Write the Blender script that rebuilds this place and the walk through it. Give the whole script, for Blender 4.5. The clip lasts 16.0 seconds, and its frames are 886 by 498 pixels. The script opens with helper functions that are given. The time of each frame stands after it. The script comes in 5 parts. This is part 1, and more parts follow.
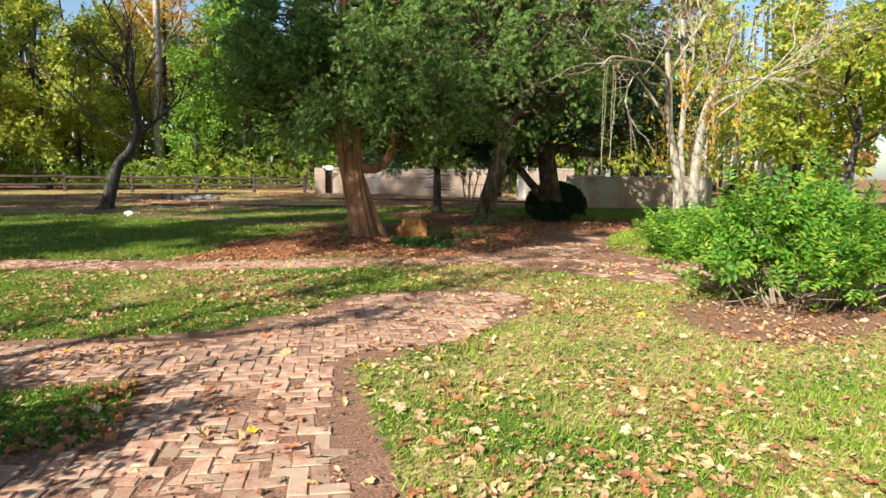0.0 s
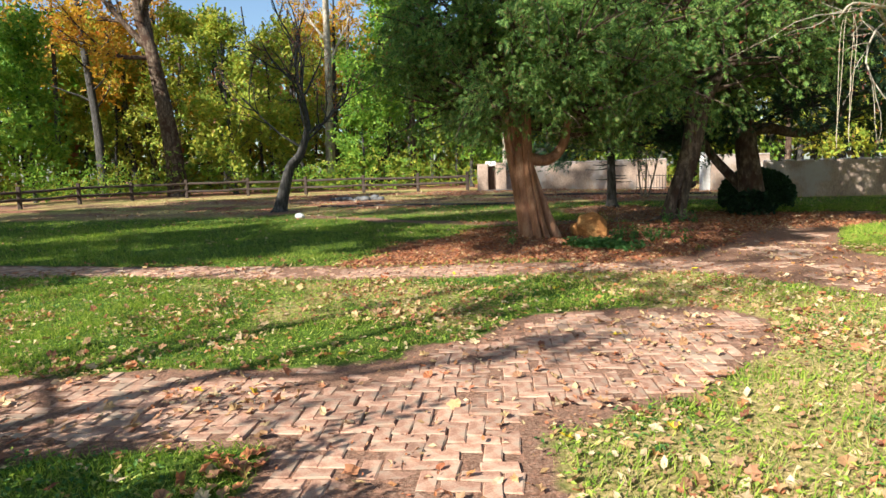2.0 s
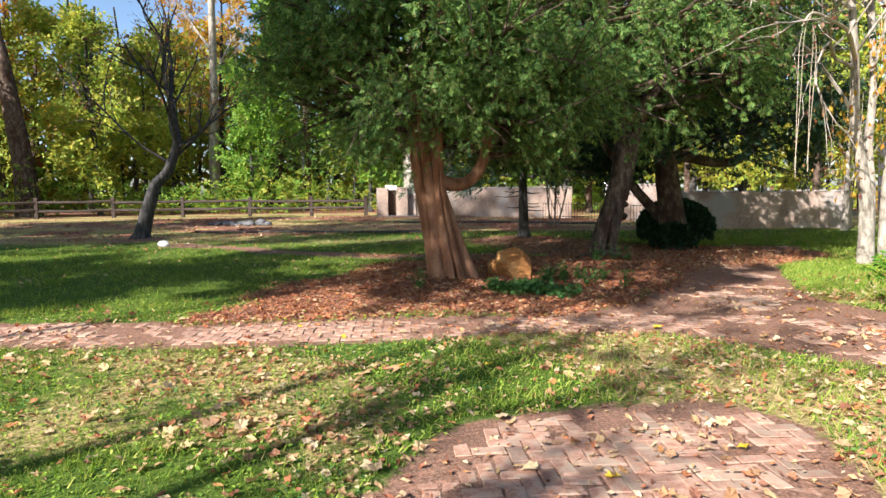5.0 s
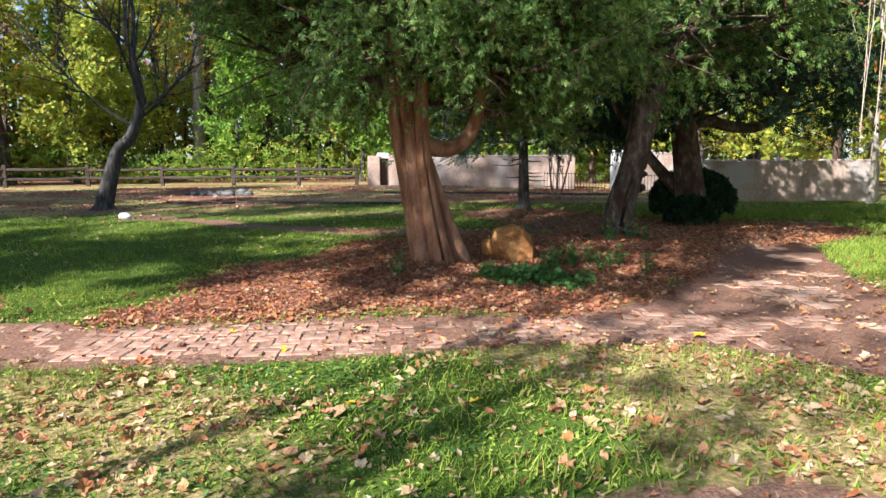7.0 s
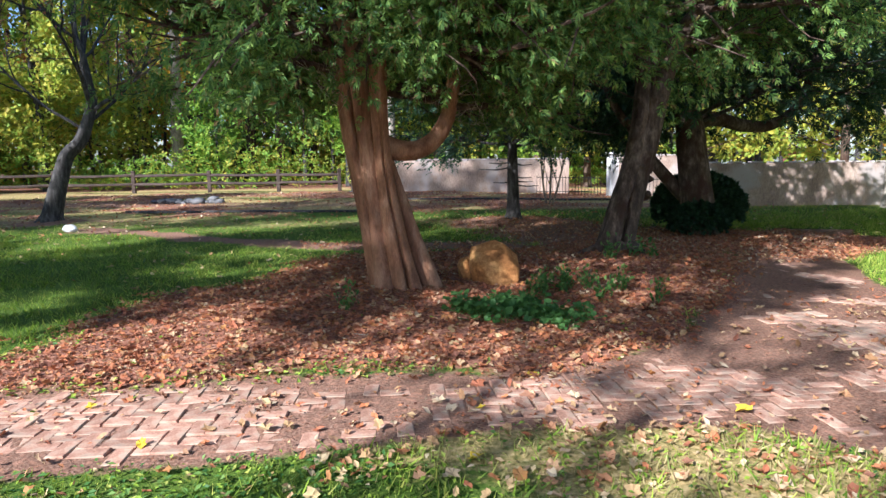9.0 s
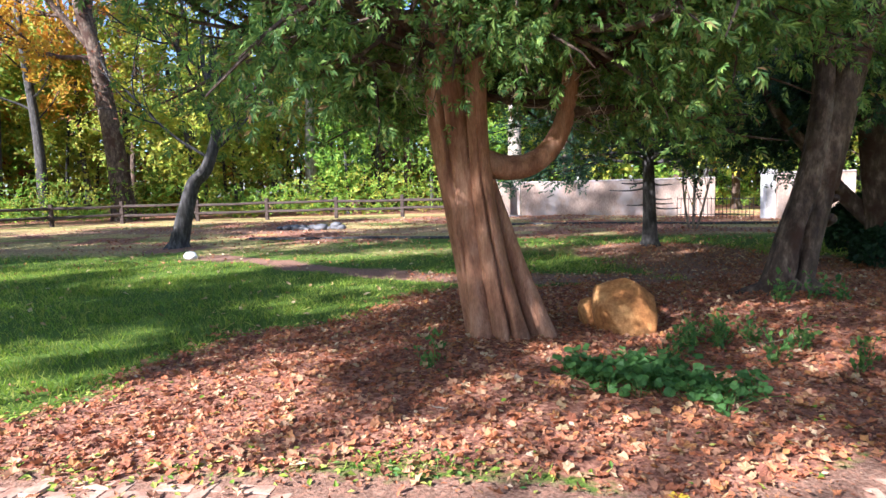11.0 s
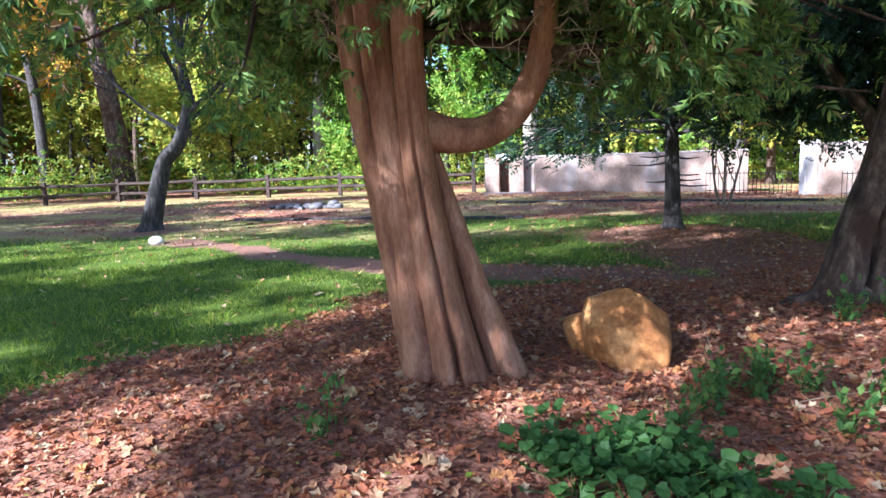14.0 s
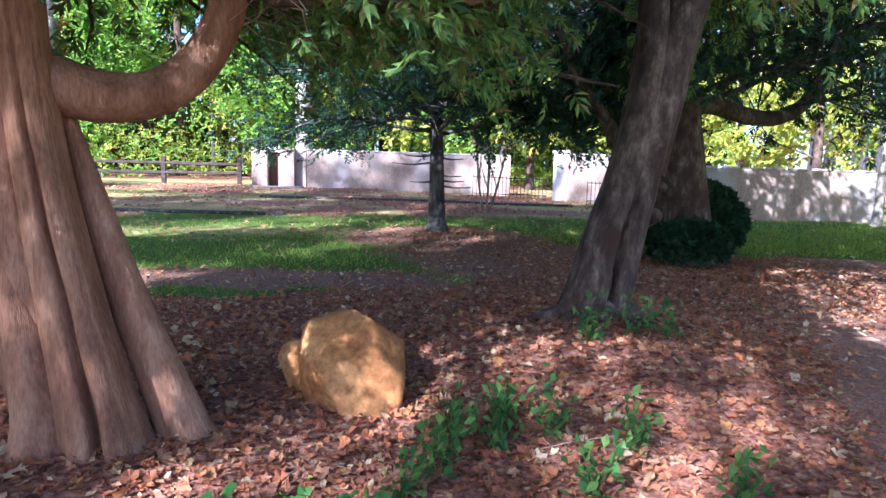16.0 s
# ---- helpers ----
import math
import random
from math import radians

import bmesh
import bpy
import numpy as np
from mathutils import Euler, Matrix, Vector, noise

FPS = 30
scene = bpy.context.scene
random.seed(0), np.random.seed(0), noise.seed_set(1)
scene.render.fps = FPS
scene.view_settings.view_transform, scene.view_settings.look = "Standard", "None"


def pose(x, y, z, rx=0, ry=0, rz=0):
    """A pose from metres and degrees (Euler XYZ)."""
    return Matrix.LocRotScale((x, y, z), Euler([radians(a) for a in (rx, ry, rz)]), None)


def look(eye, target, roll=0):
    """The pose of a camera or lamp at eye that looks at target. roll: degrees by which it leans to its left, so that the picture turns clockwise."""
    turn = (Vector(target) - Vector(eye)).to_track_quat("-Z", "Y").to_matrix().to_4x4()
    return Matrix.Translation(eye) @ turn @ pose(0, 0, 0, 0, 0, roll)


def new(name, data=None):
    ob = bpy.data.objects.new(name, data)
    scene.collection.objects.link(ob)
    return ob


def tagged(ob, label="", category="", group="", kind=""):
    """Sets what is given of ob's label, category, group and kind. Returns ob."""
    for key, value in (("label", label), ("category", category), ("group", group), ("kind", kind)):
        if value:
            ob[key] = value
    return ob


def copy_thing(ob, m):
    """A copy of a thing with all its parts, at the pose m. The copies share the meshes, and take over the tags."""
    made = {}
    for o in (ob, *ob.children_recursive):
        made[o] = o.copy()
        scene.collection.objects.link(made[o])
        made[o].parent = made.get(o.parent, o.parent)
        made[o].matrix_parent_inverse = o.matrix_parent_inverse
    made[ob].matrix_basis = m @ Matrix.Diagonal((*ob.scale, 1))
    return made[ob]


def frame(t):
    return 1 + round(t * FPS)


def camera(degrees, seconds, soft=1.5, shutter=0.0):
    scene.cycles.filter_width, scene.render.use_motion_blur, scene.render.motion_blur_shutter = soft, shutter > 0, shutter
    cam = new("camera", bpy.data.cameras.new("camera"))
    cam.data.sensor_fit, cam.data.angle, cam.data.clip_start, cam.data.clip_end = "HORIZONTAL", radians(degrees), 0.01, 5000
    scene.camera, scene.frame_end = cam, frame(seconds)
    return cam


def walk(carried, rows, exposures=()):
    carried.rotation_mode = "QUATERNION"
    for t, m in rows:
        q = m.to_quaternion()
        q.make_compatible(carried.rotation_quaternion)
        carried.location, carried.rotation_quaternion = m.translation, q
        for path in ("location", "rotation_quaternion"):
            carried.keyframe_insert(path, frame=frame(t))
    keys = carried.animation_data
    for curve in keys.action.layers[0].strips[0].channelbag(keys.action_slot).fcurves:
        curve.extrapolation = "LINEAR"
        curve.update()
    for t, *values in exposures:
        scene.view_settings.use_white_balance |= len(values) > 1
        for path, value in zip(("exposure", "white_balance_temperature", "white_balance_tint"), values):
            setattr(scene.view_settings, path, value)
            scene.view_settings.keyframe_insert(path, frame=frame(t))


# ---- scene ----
cam = camera(69.6, 16.0)
METRES, EYE, TILT, LEAN, TURN = 12.3, 1.5, 0.0, 0.0, -18.6
ROWS = [
    (0.0, 0.0, 0.0, 0.0, 0.08, -6.82, -0.64),
    (0.5, -0.0078, 0.0263, -0.0022, 5.4, -6.53, -0.14),
    (1.0, -0.017, 0.0602, -0.0023, 11.2, -7.35, 0.45),
    (1.5, -0.0226, 0.0948, -0.004, 14.06, -7.51, 1.42),
    (2.0, -0.0337, 0.1287, -0.0046, 14.29, -7.08, 1.65),
    (2.5, -0.0462, 0.1662, -0.0036, 13.1, -6.74, 1.74),
    (3.0, -0.0535, 0.2034, -0.0031, 12.37, -6.66, 1.96),
    (3.5, -0.0644, 0.2378, -0.0039, 8.45, -6.56, 1.46),
    (6.0, -0.0775, 0.4036, -0.0055, 5.09, -4.48, 0.35),
    (6.5, -0.08, 0.4424, -0.0098, 5.96, -6.6, -0.08),
    (7.0, -0.0721, 0.4796, -0.0083, 5.23, -7.79, 0.13),
    (7.5, -0.0602, 0.5151, -0.0071, 5.02, -7.81, 0.35),
    (8.0, -0.058, 0.5505, -0.0079, 3.94, -7.77, 0.02),
    (10.5, -0.0508, 0.7037, -0.0078, 12.22, -5.77, 1.62),
    (11.0, -0.0514, 0.7327, -0.0109, 16.48, -5.11, 1.46),
    (11.5, -0.0512, 0.7626, -0.0094, 18.01, -5.59, 1.32),
    (12.0, -0.0457, 0.7936, -0.0106, 18.93, -6.13, 1.64),
    (12.5, -0.0456, 0.8186, -0.0116, 19.3, -6.35, 1.66),
    (13.0, -0.0482, 0.8478, -0.0114, 18.0, -6.86, 1.46),
    (13.5, -0.0424, 0.8702, -0.0126, 16.57, -7.36, 1.48),
    (14.0, -0.039, 0.8871, -0.0102, 18.71, -7.31, 1.78),
    (14.5, -0.041, 0.9049, -0.0114, 19.48, -7.05, 1.46),
    (15.0, -0.0433, 0.9319, -0.0123, 14.27, -7.41, 0.69),
    (15.5, -0.0332, 0.9518, -0.0149, 7.16, -7.44, -0.57),
    (16.0, -0.0189, 0.9769, -0.0143, -0.42, -7.68, -1.62),
]
walk(cam, [(t, pose(0, 0, EYE, TILT, LEAN, TURN) @ pose(METRES * x, METRES * y, METRES * z, 90 + pitch, roll, yaw)) for t, x, y, z, yaw, pitch, roll in ROWS],
     [(0.0, 1.15, 6200, 4), (3.5, 1.35, 5850, 9), (6.5, 1.35, 5700, 13), (8.0, 1.35, 5400, 13), (10.3, 1.7, 5250, 15), (11.0, 1.95, 5350, 18), (12.5, 1.9, 5250, 19), (14.0, 2.1, 5000, 20), (14.6, 2.15, 4900, 20), (15.0, 2.65, 4750, 20), (15.5, 2.2, 4750, 22), (16.0, 2.25, 4750, 23)])

# ---- light ----
SUN_TRAVEL = Vector((0.78, 0.62, -0.66)).normalized()
world = bpy.data.worlds.new("sky")
scene.world = world
world.use_nodes = True
wn = world.node_tree
sky = wn.nodes.new("ShaderNodeTexSky")
sky.sky_type = "NISHITA"
sky.sun_disc = False
sky.sun_elevation = math.asin(-SUN_TRAVEL.z)
sky.sun_rotation = math.atan2(-SUN_TRAVEL.x, -SUN_TRAVEL.y)
wn.links.new(sky.outputs[0], wn.nodes["Background"].inputs[0])
wn.nodes["Background"].inputs[1].default_value = 0.075
sun = new("sun", bpy.data.lights.new("sun", "SUN"))
sun.data.energy, sun.data.angle, sun.data.color = 5.0, radians(0.55), (1.0, 0.93, 0.82)
sun.matrix_world = look(Vector((0, 0, 30)) - SUN_TRAVEL, (0, 0, 30))

# ---- materials ----


def nodes_of(name, rough=0.8):
    m = bpy.data.materials.new(name)
    m.use_nodes = True
    b = m.node_tree.nodes["Principled BSDF"]
    b.inputs["Roughness"].default_value = rough
    b.inputs["Specular IOR Level"].default_value = 0.3
    return m, m.node_tree.nodes, m.node_tree.links, b


def ramp(n, l, fac, stops):
    r = n.new("ShaderNodeValToRGB")
    e = r.color_ramp.elements
    while len(e) < len(stops):
        e.new(0.5)
    for k, (at, col) in enumerate(stops):
        e[k].position, e[k].color = at, (*col, 1)
    l.new(fac, r.inputs[0])
    return r.outputs[0]


def noise_tex(n, l, scale, detail=5, stretch=(1, 1, 1), kind="Object"):
    tc, mp, t = n.new("ShaderNodeTexCoord"), n.new("ShaderNodeMapping"), n.new("ShaderNodeTexNoise")
    mp.inputs["Scale"].default_value = stretch
    t.inputs["Scale"].default_value, t.inputs["Detail"].default_value = scale, detail
    t.inputs["Roughness"].default_value = 0.62
    l.new(tc.outputs[kind], mp.inputs[0])
    l.new(mp.outputs[0], t.inputs[0])
    return t.outputs[0]


def mixed(n, l, fac, a, b, how="MIX"):
    m = n.new("ShaderNodeMix")
    m.data_type, m.blend_type = "RGBA", how
    for sock, v in ((m.inputs[0], fac), (m.inputs[6], a), (m.inputs[7], b)):
        if isinstance(v, (int, float)):
            sock.default_value = v
        elif isinstance(v, tuple):
            sock.default_value = (*v, 1)
        else:
            l.new(v, sock)
    return m.outputs[2]


def math_node(n, l, how, a, b):
    m = n.new("ShaderNodeMath")
    m.operation, m.use_clamp = how, True
    for sock, v in ((m.inputs[0], a), (m.inputs[1], b)):
        if isinstance(v, (int, float)):
            sock.default_value = v
        else:
            l.new(v, sock)
    return m.outputs[0]


def bumped(n, l, b, height, strength, dist):
    k = n.new("ShaderNodeBump")
    k.inputs["Strength"].default_value, k.inputs["Distance"].default_value = strength, dist
    l.new(height, k.inputs["Height"])
    l.new(k.outputs[0], b.inputs["Normal"])


def surface(name, dark, mid, light, scale, rough=0.85, stretch=(1, 1, 1), bump=0.5, dist=0.01, fine=9.0, vary=0.0, stain=None):
    """A worn solid surface: broad tone, fine grain and relief; vary: tone by object."""
    m, n, l, b = nodes_of(name, rough)
    broad = noise_tex(n, l, scale, 6, stretch)
    grain = noise_tex(n, l, scale * fine, 5, stretch)
    col = ramp(n, l, broad, [(0.3, dark), (0.5, mid), (0.72, light)])
    col = mixed(n, l, 0.55, col, ramp(n, l, grain, [(0.3, (0.35, 0.35, 0.35)), (0.7, (0.95, 0.95, 0.95))]), "OVERLAY")
    if stain:
        spot = noise_tex(n, l, scale * 0.45, 4, (1.3, 0.8, 1.0))
        col = mixed(n, l, ramp(n, l, spot, [(0.48, (0, 0, 0)), (0.62, (1, 1, 1))]), col, stain)
    if vary:
        info = n.new("ShaderNodeObjectInfo")
        isl = n.new("ShaderNodeNewGeometry")
        shade = mixed(n, l, 0.5, ramp(n, l, info.outputs["Random"], [(0, (0.5 - vary,) * 3), (1, (0.5 + vary,) * 3)]),
                      ramp(n, l, isl.outputs["Random Per Island"], [(0, (0.5 - vary,) * 3), (1, (0.5 + vary,) * 3)]))
        col = mixed(n, l, 1.0, col, shade, "OVERLAY")
    l.new(col, b.inputs["Base Color"])
    h = math_node(n, l, "ADD", math_node(n, l, "MULTIPLY", broad, 0.6), math_node(n, l, "MULTIPLY", grain, 0.4))
    bumped(n, l, b, h, bump, dist)
    return m


def leafy(name, tones, through_light=0.35, rough=0.55, gloss=0.3):
    """Leaves: a tone for each leaf, some light let through."""
    m, n, l, b = nodes_of(name, rough)
    b.inputs["Specular IOR Level"].default_value = gloss
    isl = n.new("ShaderNodeNewGeometry")
    col = ramp(n, l, isl.outputs["Random Per Island"], [(k / max(1, len(tones) - 1), c) for k, c in enumerate(tones)])
    blotch = noise_tex(n, l, 35, 3)
    col = mixed(n, l, 0.4, col, ramp(n, l, blotch, [(0.3, (0.3, 0.3, 0.3)), (0.7, (0.72, 0.72, 0.72))]), "OVERLAY")
    l.new(col, b.inputs["Base Color"])
    t, mx = n.new("ShaderNodeBsdfTranslucent"), n.new("ShaderNodeMixShader")
    l.new(col, t.inputs[0])
    mx.inputs[0].default_value = through_light
    l.new(b.outputs[0], mx.inputs[1])
    l.new(t.outputs[0], mx.inputs[2])
    l.new(mx.outputs[0], n["Material Output"].inputs[0])
    return m


def ground_material():
    m, n, l, b = nodes_of("ground_cover", 0.95)
    b.inputs["Specular IOR Level"].default_value = 0.1
    def cover(name):
        a = n.new("ShaderNodeAttribute")
        a.attribute_name = name
        return a.outputs["Fac"]
    fine, mid, big = noise_tex(n, l, 55, 5), noise_tex(n, l, 9, 5), noise_tex(n, l, 0.8, 4)
    speck = noise_tex(n, l, 22, 2)
    grass = ramp(n, l, fine, [(0.3, (0.030, 0.060, 0.008)), (0.5, (0.080, 0.130, 0.018)), (0.7, (0.17, 0.205, 0.036))])
    dry = ramp(n, l, speck, [(0.3, (0.16, 0.14, 0.04)), (0.5, (0.33, 0.25, 0.095)), (0.7, (0.52, 0.38, 0.18))])
    soil = ramp(n, l, fine, [(0.3, (0.10, 0.05, 0.032)), (0.5, (0.21, 0.115, 0.075)), (0.7, (0.36, 0.23, 0.16))])
    litter = ramp(n, l, speck, [(0.32, (0.10, 0.045, 0.030)), (0.5, (0.26, 0.115, 0.070)), (0.68, (0.42, 0.22, 0.14))])
    soil = mixed(n, l, ramp(n, l, speck, [(0.52, (0, 0, 0)), (0.60, (0.55, 0.55, 0.55))]), soil, litter)
    def edge(name, lo=0.35, hi=0.65):
        wob = n.new("ShaderNodeMath")
        wob.operation = "MULTIPLY_ADD"
        l.new(mid, wob.inputs[0])
        wob.inputs[1].default_value, wob.inputs[2].default_value = 1.2, -0.6
        add = n.new("ShaderNodeMath")
        add.operation = "ADD"
        l.new(cover(name), add.inputs[0])
        l.new(wob.outputs[0], add.inputs[1])
        return ramp(n, l, add.outputs[0], [(lo, (0, 0, 0)), (hi, (1, 1, 1))])
    col = mixed(n, l, edge("dryness"), grass, dry)
    col = mixed(n, l, edge("litter"), col, litter)
    col = mixed(n, l, edge("soil"), col, soil)
    col = mixed(n, l, 0.35, col, ramp(n, l, big, [(0.3, (0.38, 0.38, 0.38)), (0.7, (0.62, 0.62, 0.62))]), "OVERLAY")
    l.new(col, b.inputs["Base Color"])
    bumped(n, l, b, math_node(n, l, "ADD", math_node(n, l, "MULTIPLY", mid, 0.5), math_node(n, l, "MULTIPLY", fine, 0.5)), 0.8, 0.03)
    return m


M_GROUND = ground_material()
M_BRICK = surface("old_brick", (0.19, 0.088, 0.055), (0.32, 0.178, 0.118), (0.45, 0.305, 0.215), 9, 0.9, bump=0.6, dist=0.006, vary=0.24, stain=(0.33, 0.235, 0.165))
M_CEDAR = surface("cedar_bark", (0.13, 0.055, 0.029), (0.25, 0.122, 0.065), (0.38, 0.220, 0.134), 2.4, 0.9, (3.0, 3.0, 0.7), 0.9, 0.02, 11)
M_GREYBARK = surface("grey_bark", (0.026, 0.017, 0.012), (0.082, 0.055, 0.038), (0.24, 0.175, 0.120), 4.5, 0.9, (2.0, 2.0, 0.8), 1.0, 0.05, 6, stain=(0.060, 0.030, 0.018))
M_DARKBARK = surface("dark_bark", (0.018, 0.016, 0.014), (0.045, 0.04, 0.036), (0.11, 0.10, 0.09), 5, 0.9, (3, 3, 0.8), 0.8, 0.02, 5)
M_PALEBARK = surface("pale_bark", (0.13, 0.10, 0.075), (0.28, 0.235, 0.18), (0.44, 0.385, 0.31), 4, 0.85, (2, 2, 0.8), 0.5, 0.015, 5)
M_TWIG = surface("twig", (0.10, 0.075, 0.05), (0.22, 0.17, 0.12), (0.34, 0.28, 0.21), 8, 0.9)
M_VINE = surface("dry_vine", (0.28, 0.22, 0.15), (0.42, 0.34, 0.24), (0.52, 0.44, 0.33), 10, 0.85)
M_STUCCO = surface("wall_stucco", (0.235, 0.165, 0.125), (0.31, 0.222, 0.168), (0.38, 0.285, 0.22), 1.6, 0.92, (1, 1, 0.5), 0.5, 0.01, 12, stain=(0.40, 0.34, 0.30))
M_COPING = surface("coping", (0.30, 0.25, 0.22), (0.42, 0.36, 0.32), (0.52, 0.46, 0.40), 5, 0.9)
M_DOOR = surface("gate_wood", (0.030, 0.018, 0.012), (0.06, 0.036, 0.024), (0.10, 0.06, 0.04), 4, 0.7, (4, 4, 0.5))
M_FENCE = surface("fence_wood", (0.022, 0.015, 0.011), (0.05, 0.034, 0.026), (0.095, 0.07, 0.055), 4, 0.9, (1, 3, 3))
M_IRON = surface("iron", (0.012, 0.012, 0.012), (0.025, 0.025, 0.025), (0.05, 0.045, 0.04), 20, 0.6)
M_BOULDER = surface("sandstone", (0.18, 0.066, 0.018), (0.34, 0.145, 0.042), (0.50, 0.27, 0.095), 3.2, 0.9, (1, 1, 1), 0.7, 0.025, 8)
M_STONE = surface("field_stone", (0.045, 0.042, 0.042), (0.10, 0.095, 0.092), (0.17, 0.165, 0.16), 5, 0.9, vary=0.15)
M_WHITE = surface("white_stone", (0.50, 0.47, 0.42), (0.64, 0.61, 0.56), (0.74, 0.71, 0.66), 6, 0.85)
L_CEDAR = leafy("cedar_leaf", [(0.050, 0.11, 0.032), (0.10, 0.20, 0.048), (0.18, 0.30, 0.065), (0.29, 0.41, 0.085), (0.095, 0.19, 0.048), (0.17, 0.28, 0.06), (0.25, 0.15, 0.065)], 0.5)
L_HEM = leafy("hemlock_leaf", [(0.028, 0.068, 0.040), (0.045, 0.10, 0.052), (0.085, 0.15, 0.065)], 0.35)
L_BOX = leafy("boxwood_leaf", [(0.012, 0.032, 0.012), (0.02, 0.05, 0.018), (0.032, 0.07, 0.022)], 0.15)
L_DARKCEDAR = leafy("dark_cedar_leaf", [(0.020, 0.048, 0.026), (0.035, 0.075, 0.034), (0.07, 0.115, 0.042)], 0.35)
L_GREEN = leafy("green_leaf", [(0.10, 0.22, 0.03), (0.19, 0.35, 0.04), (0.36, 0.48, 0.06), (0.15, 0.29, 0.04)], 0.5)
L_YELLOWGREEN = leafy("yellow_green_leaf", [(0.20, 0.31, 0.045), (0.38, 0.46, 0.06), (0.60, 0.52, 0.07), (0.26, 0.38, 0.05), (0.46, 0.36, 0.06)], 0.5)
L_GOLD = leafy("golden_leaf", [(0.55, 0.36, 0.03), (0.62, 0.27, 0.03), (0.48, 0.40, 0.04), (0.52, 0.18, 0.03)], 0.5)
L_RUST = leafy("rust_leaf", [(0.30, 0.09, 0.05), (0.38, 0.16, 0.07), (0.22, 0.08, 0.07), (0.34, 0.22, 0.12)], 0.4)
L_SHRUB = leafy("shrub_leaf", [(0.07, 0.20, 0.02), (0.13, 0.31, 0.03), (0.25, 0.43, 0.04), (0.08, 0.22, 0.025), (0.42, 0.48, 0.05)], 0.5)
L_PLANT = leafy("ground_plant_leaf", [(0.05, 0.13, 0.032), (0.10, 0.21, 0.045), (0.20, 0.31, 0.07)], 0.45)
L_GRASS = leafy("grass_blade", [(0.10, 0.19, 0.018), (0.19, 0.30, 0.026), (0.31, 0.41, 0.042), (0.45, 0.44, 0.10), (0.17, 0.28, 0.024)], 0.35)
L_STRAW = leafy("straw_blade", [(0.36, 0.29, 0.12), (0.52, 0.41, 0.19), (0.27, 0.23, 0.08), (0.20, 0.26, 0.06)], 0.25)
L_FALLEN_RED = leafy("fallen_red_leaf", [(0.16, 0.060, 0.035), (0.31, 0.115, 0.055), (0.46, 0.175, 0.070), (0.34, 0.115, 0.058), (0.48, 0.27, 0.14), (0.20, 0.080, 0.050), (0.46, 0.22, 0.07)], 0.2, 0.7, 0.2)
L_FALLEN_TAN = leafy("fallen_tan_leaf", [(0.32, 0.17, 0.08), (0.46, 0.30, 0.14), (0.60, 0.45, 0.25), (0.36, 0.15, 0.07), (0.52, 0.38, 0.18), (0.24, 0.12, 0.06), (0.62, 0.48, 0.30), (0.50, 0.33, 0.17)], 0.2, 0.7, 0.2)
L_FALLEN_YELLOW = leafy("fallen_yellow_leaf", [(0.62, 0.42, 0.03), (0.70, 0.52, 0.05)], 0.2, 0.7, 0.2)

# ---- building tools ----


class Geo:
    """Gathers vertices and faces, then becomes one mesh."""

    def __init__(self):
        self.v, self.f, self.count = [], [], 0

    def add(self, verts, faces):
        verts = np.asarray(verts, float).reshape(-1, 3)
        self.v.append(verts)
        self.f.append(np.asarray(faces, np.int64) + self.count)
        self.count += len(verts)
        return self

    def mesh(self, name, smooth=False):
        me = bpy.data.meshes.new(name)
        verts = np.concatenate(self.v)
        loops = np.concatenate([f.ravel() for f in self.f])
        sizes = np.concatenate([np.full(len(f), f.shape[1]) for f in self.f])
        starts = np.concatenate([[0], np.cumsum(sizes)[:-1]])
        me.vertices.add(len(verts))
        me.vertices.foreach_set("co", verts.astype(np.float32).ravel())
        me.loops.add(len(loops))
        me.loops.foreach_set("vertex_index", loops.astype(np.int32))
        me.polygons.add(len(sizes))
        me.polygons.foreach_set("loop_start", starts.astype(np.int32))
        me.polygons.foreach_set("use_smooth", np.full(len(sizes), smooth))
        me.update(calc_edges=True)
        me.validate()
        return me


def part(name, geo, material, parent=None, label="", smooth=False):
    """One mesh object under a thing or a part (or, with no parent, a thing itself)."""
    me = geo.mesh(name, smooth) if isinstance(geo, Geo) else geo
    if not me.materials:
        me.materials.append(material)
    ob = new(name, me)
    if parent is not None:
        ob.parent = parent
        up = Matrix.Identity(4)
        node = parent
        while node is not None:
            up = node.matrix_basis @ up if node.parent is None else node.matrix_parent_inverse @ node.matrix_basis @ up
            node = node.parent
        ob.matrix_parent_inverse = up.inverted()
    if label:
        ob["label"] = label
    if parent is not None and name in ("branchwork", "stemwork", "leafage", "stalkwork", "dead_twiggery", "hanging_vine", "vine_leafage", "crown"):
        ob["kind"] = "stuff"
    return ob


def thing(name, at, label, category, group="", kind=""):
    ob = new(name)
    ob.empty_display_size = 0.1
    ob.matrix_basis = Matrix.Translation(at)
    return tagged(ob, label, category, group, kind)


def spline(points, n):
    """n points on a smooth curve through the given ones."""
    p = np.asarray(points, float)
    p = np.vstack([2 * p[0] - p[1], p, 2 * p[-1] - p[-2]])
    out = []
    for s in np.linspace(0, len(p) - 3 - 1e-9, n):
        i, u = int(s), s - int(s)
        a, b, c, d = p[i:i + 4]
        out.append(0.5 * ((2 * b) + (c - a) * u + (2 * a - 5 * b + 4 * c - d) * u * u + (3 * b - a - 3 * c + d) * u ** 3))
    return np.array(out)


def unit(v):
    v = np.asarray(v, float)
    return v / np.maximum(np.linalg.norm(v, axis=-1, keepdims=True), 1e-9)


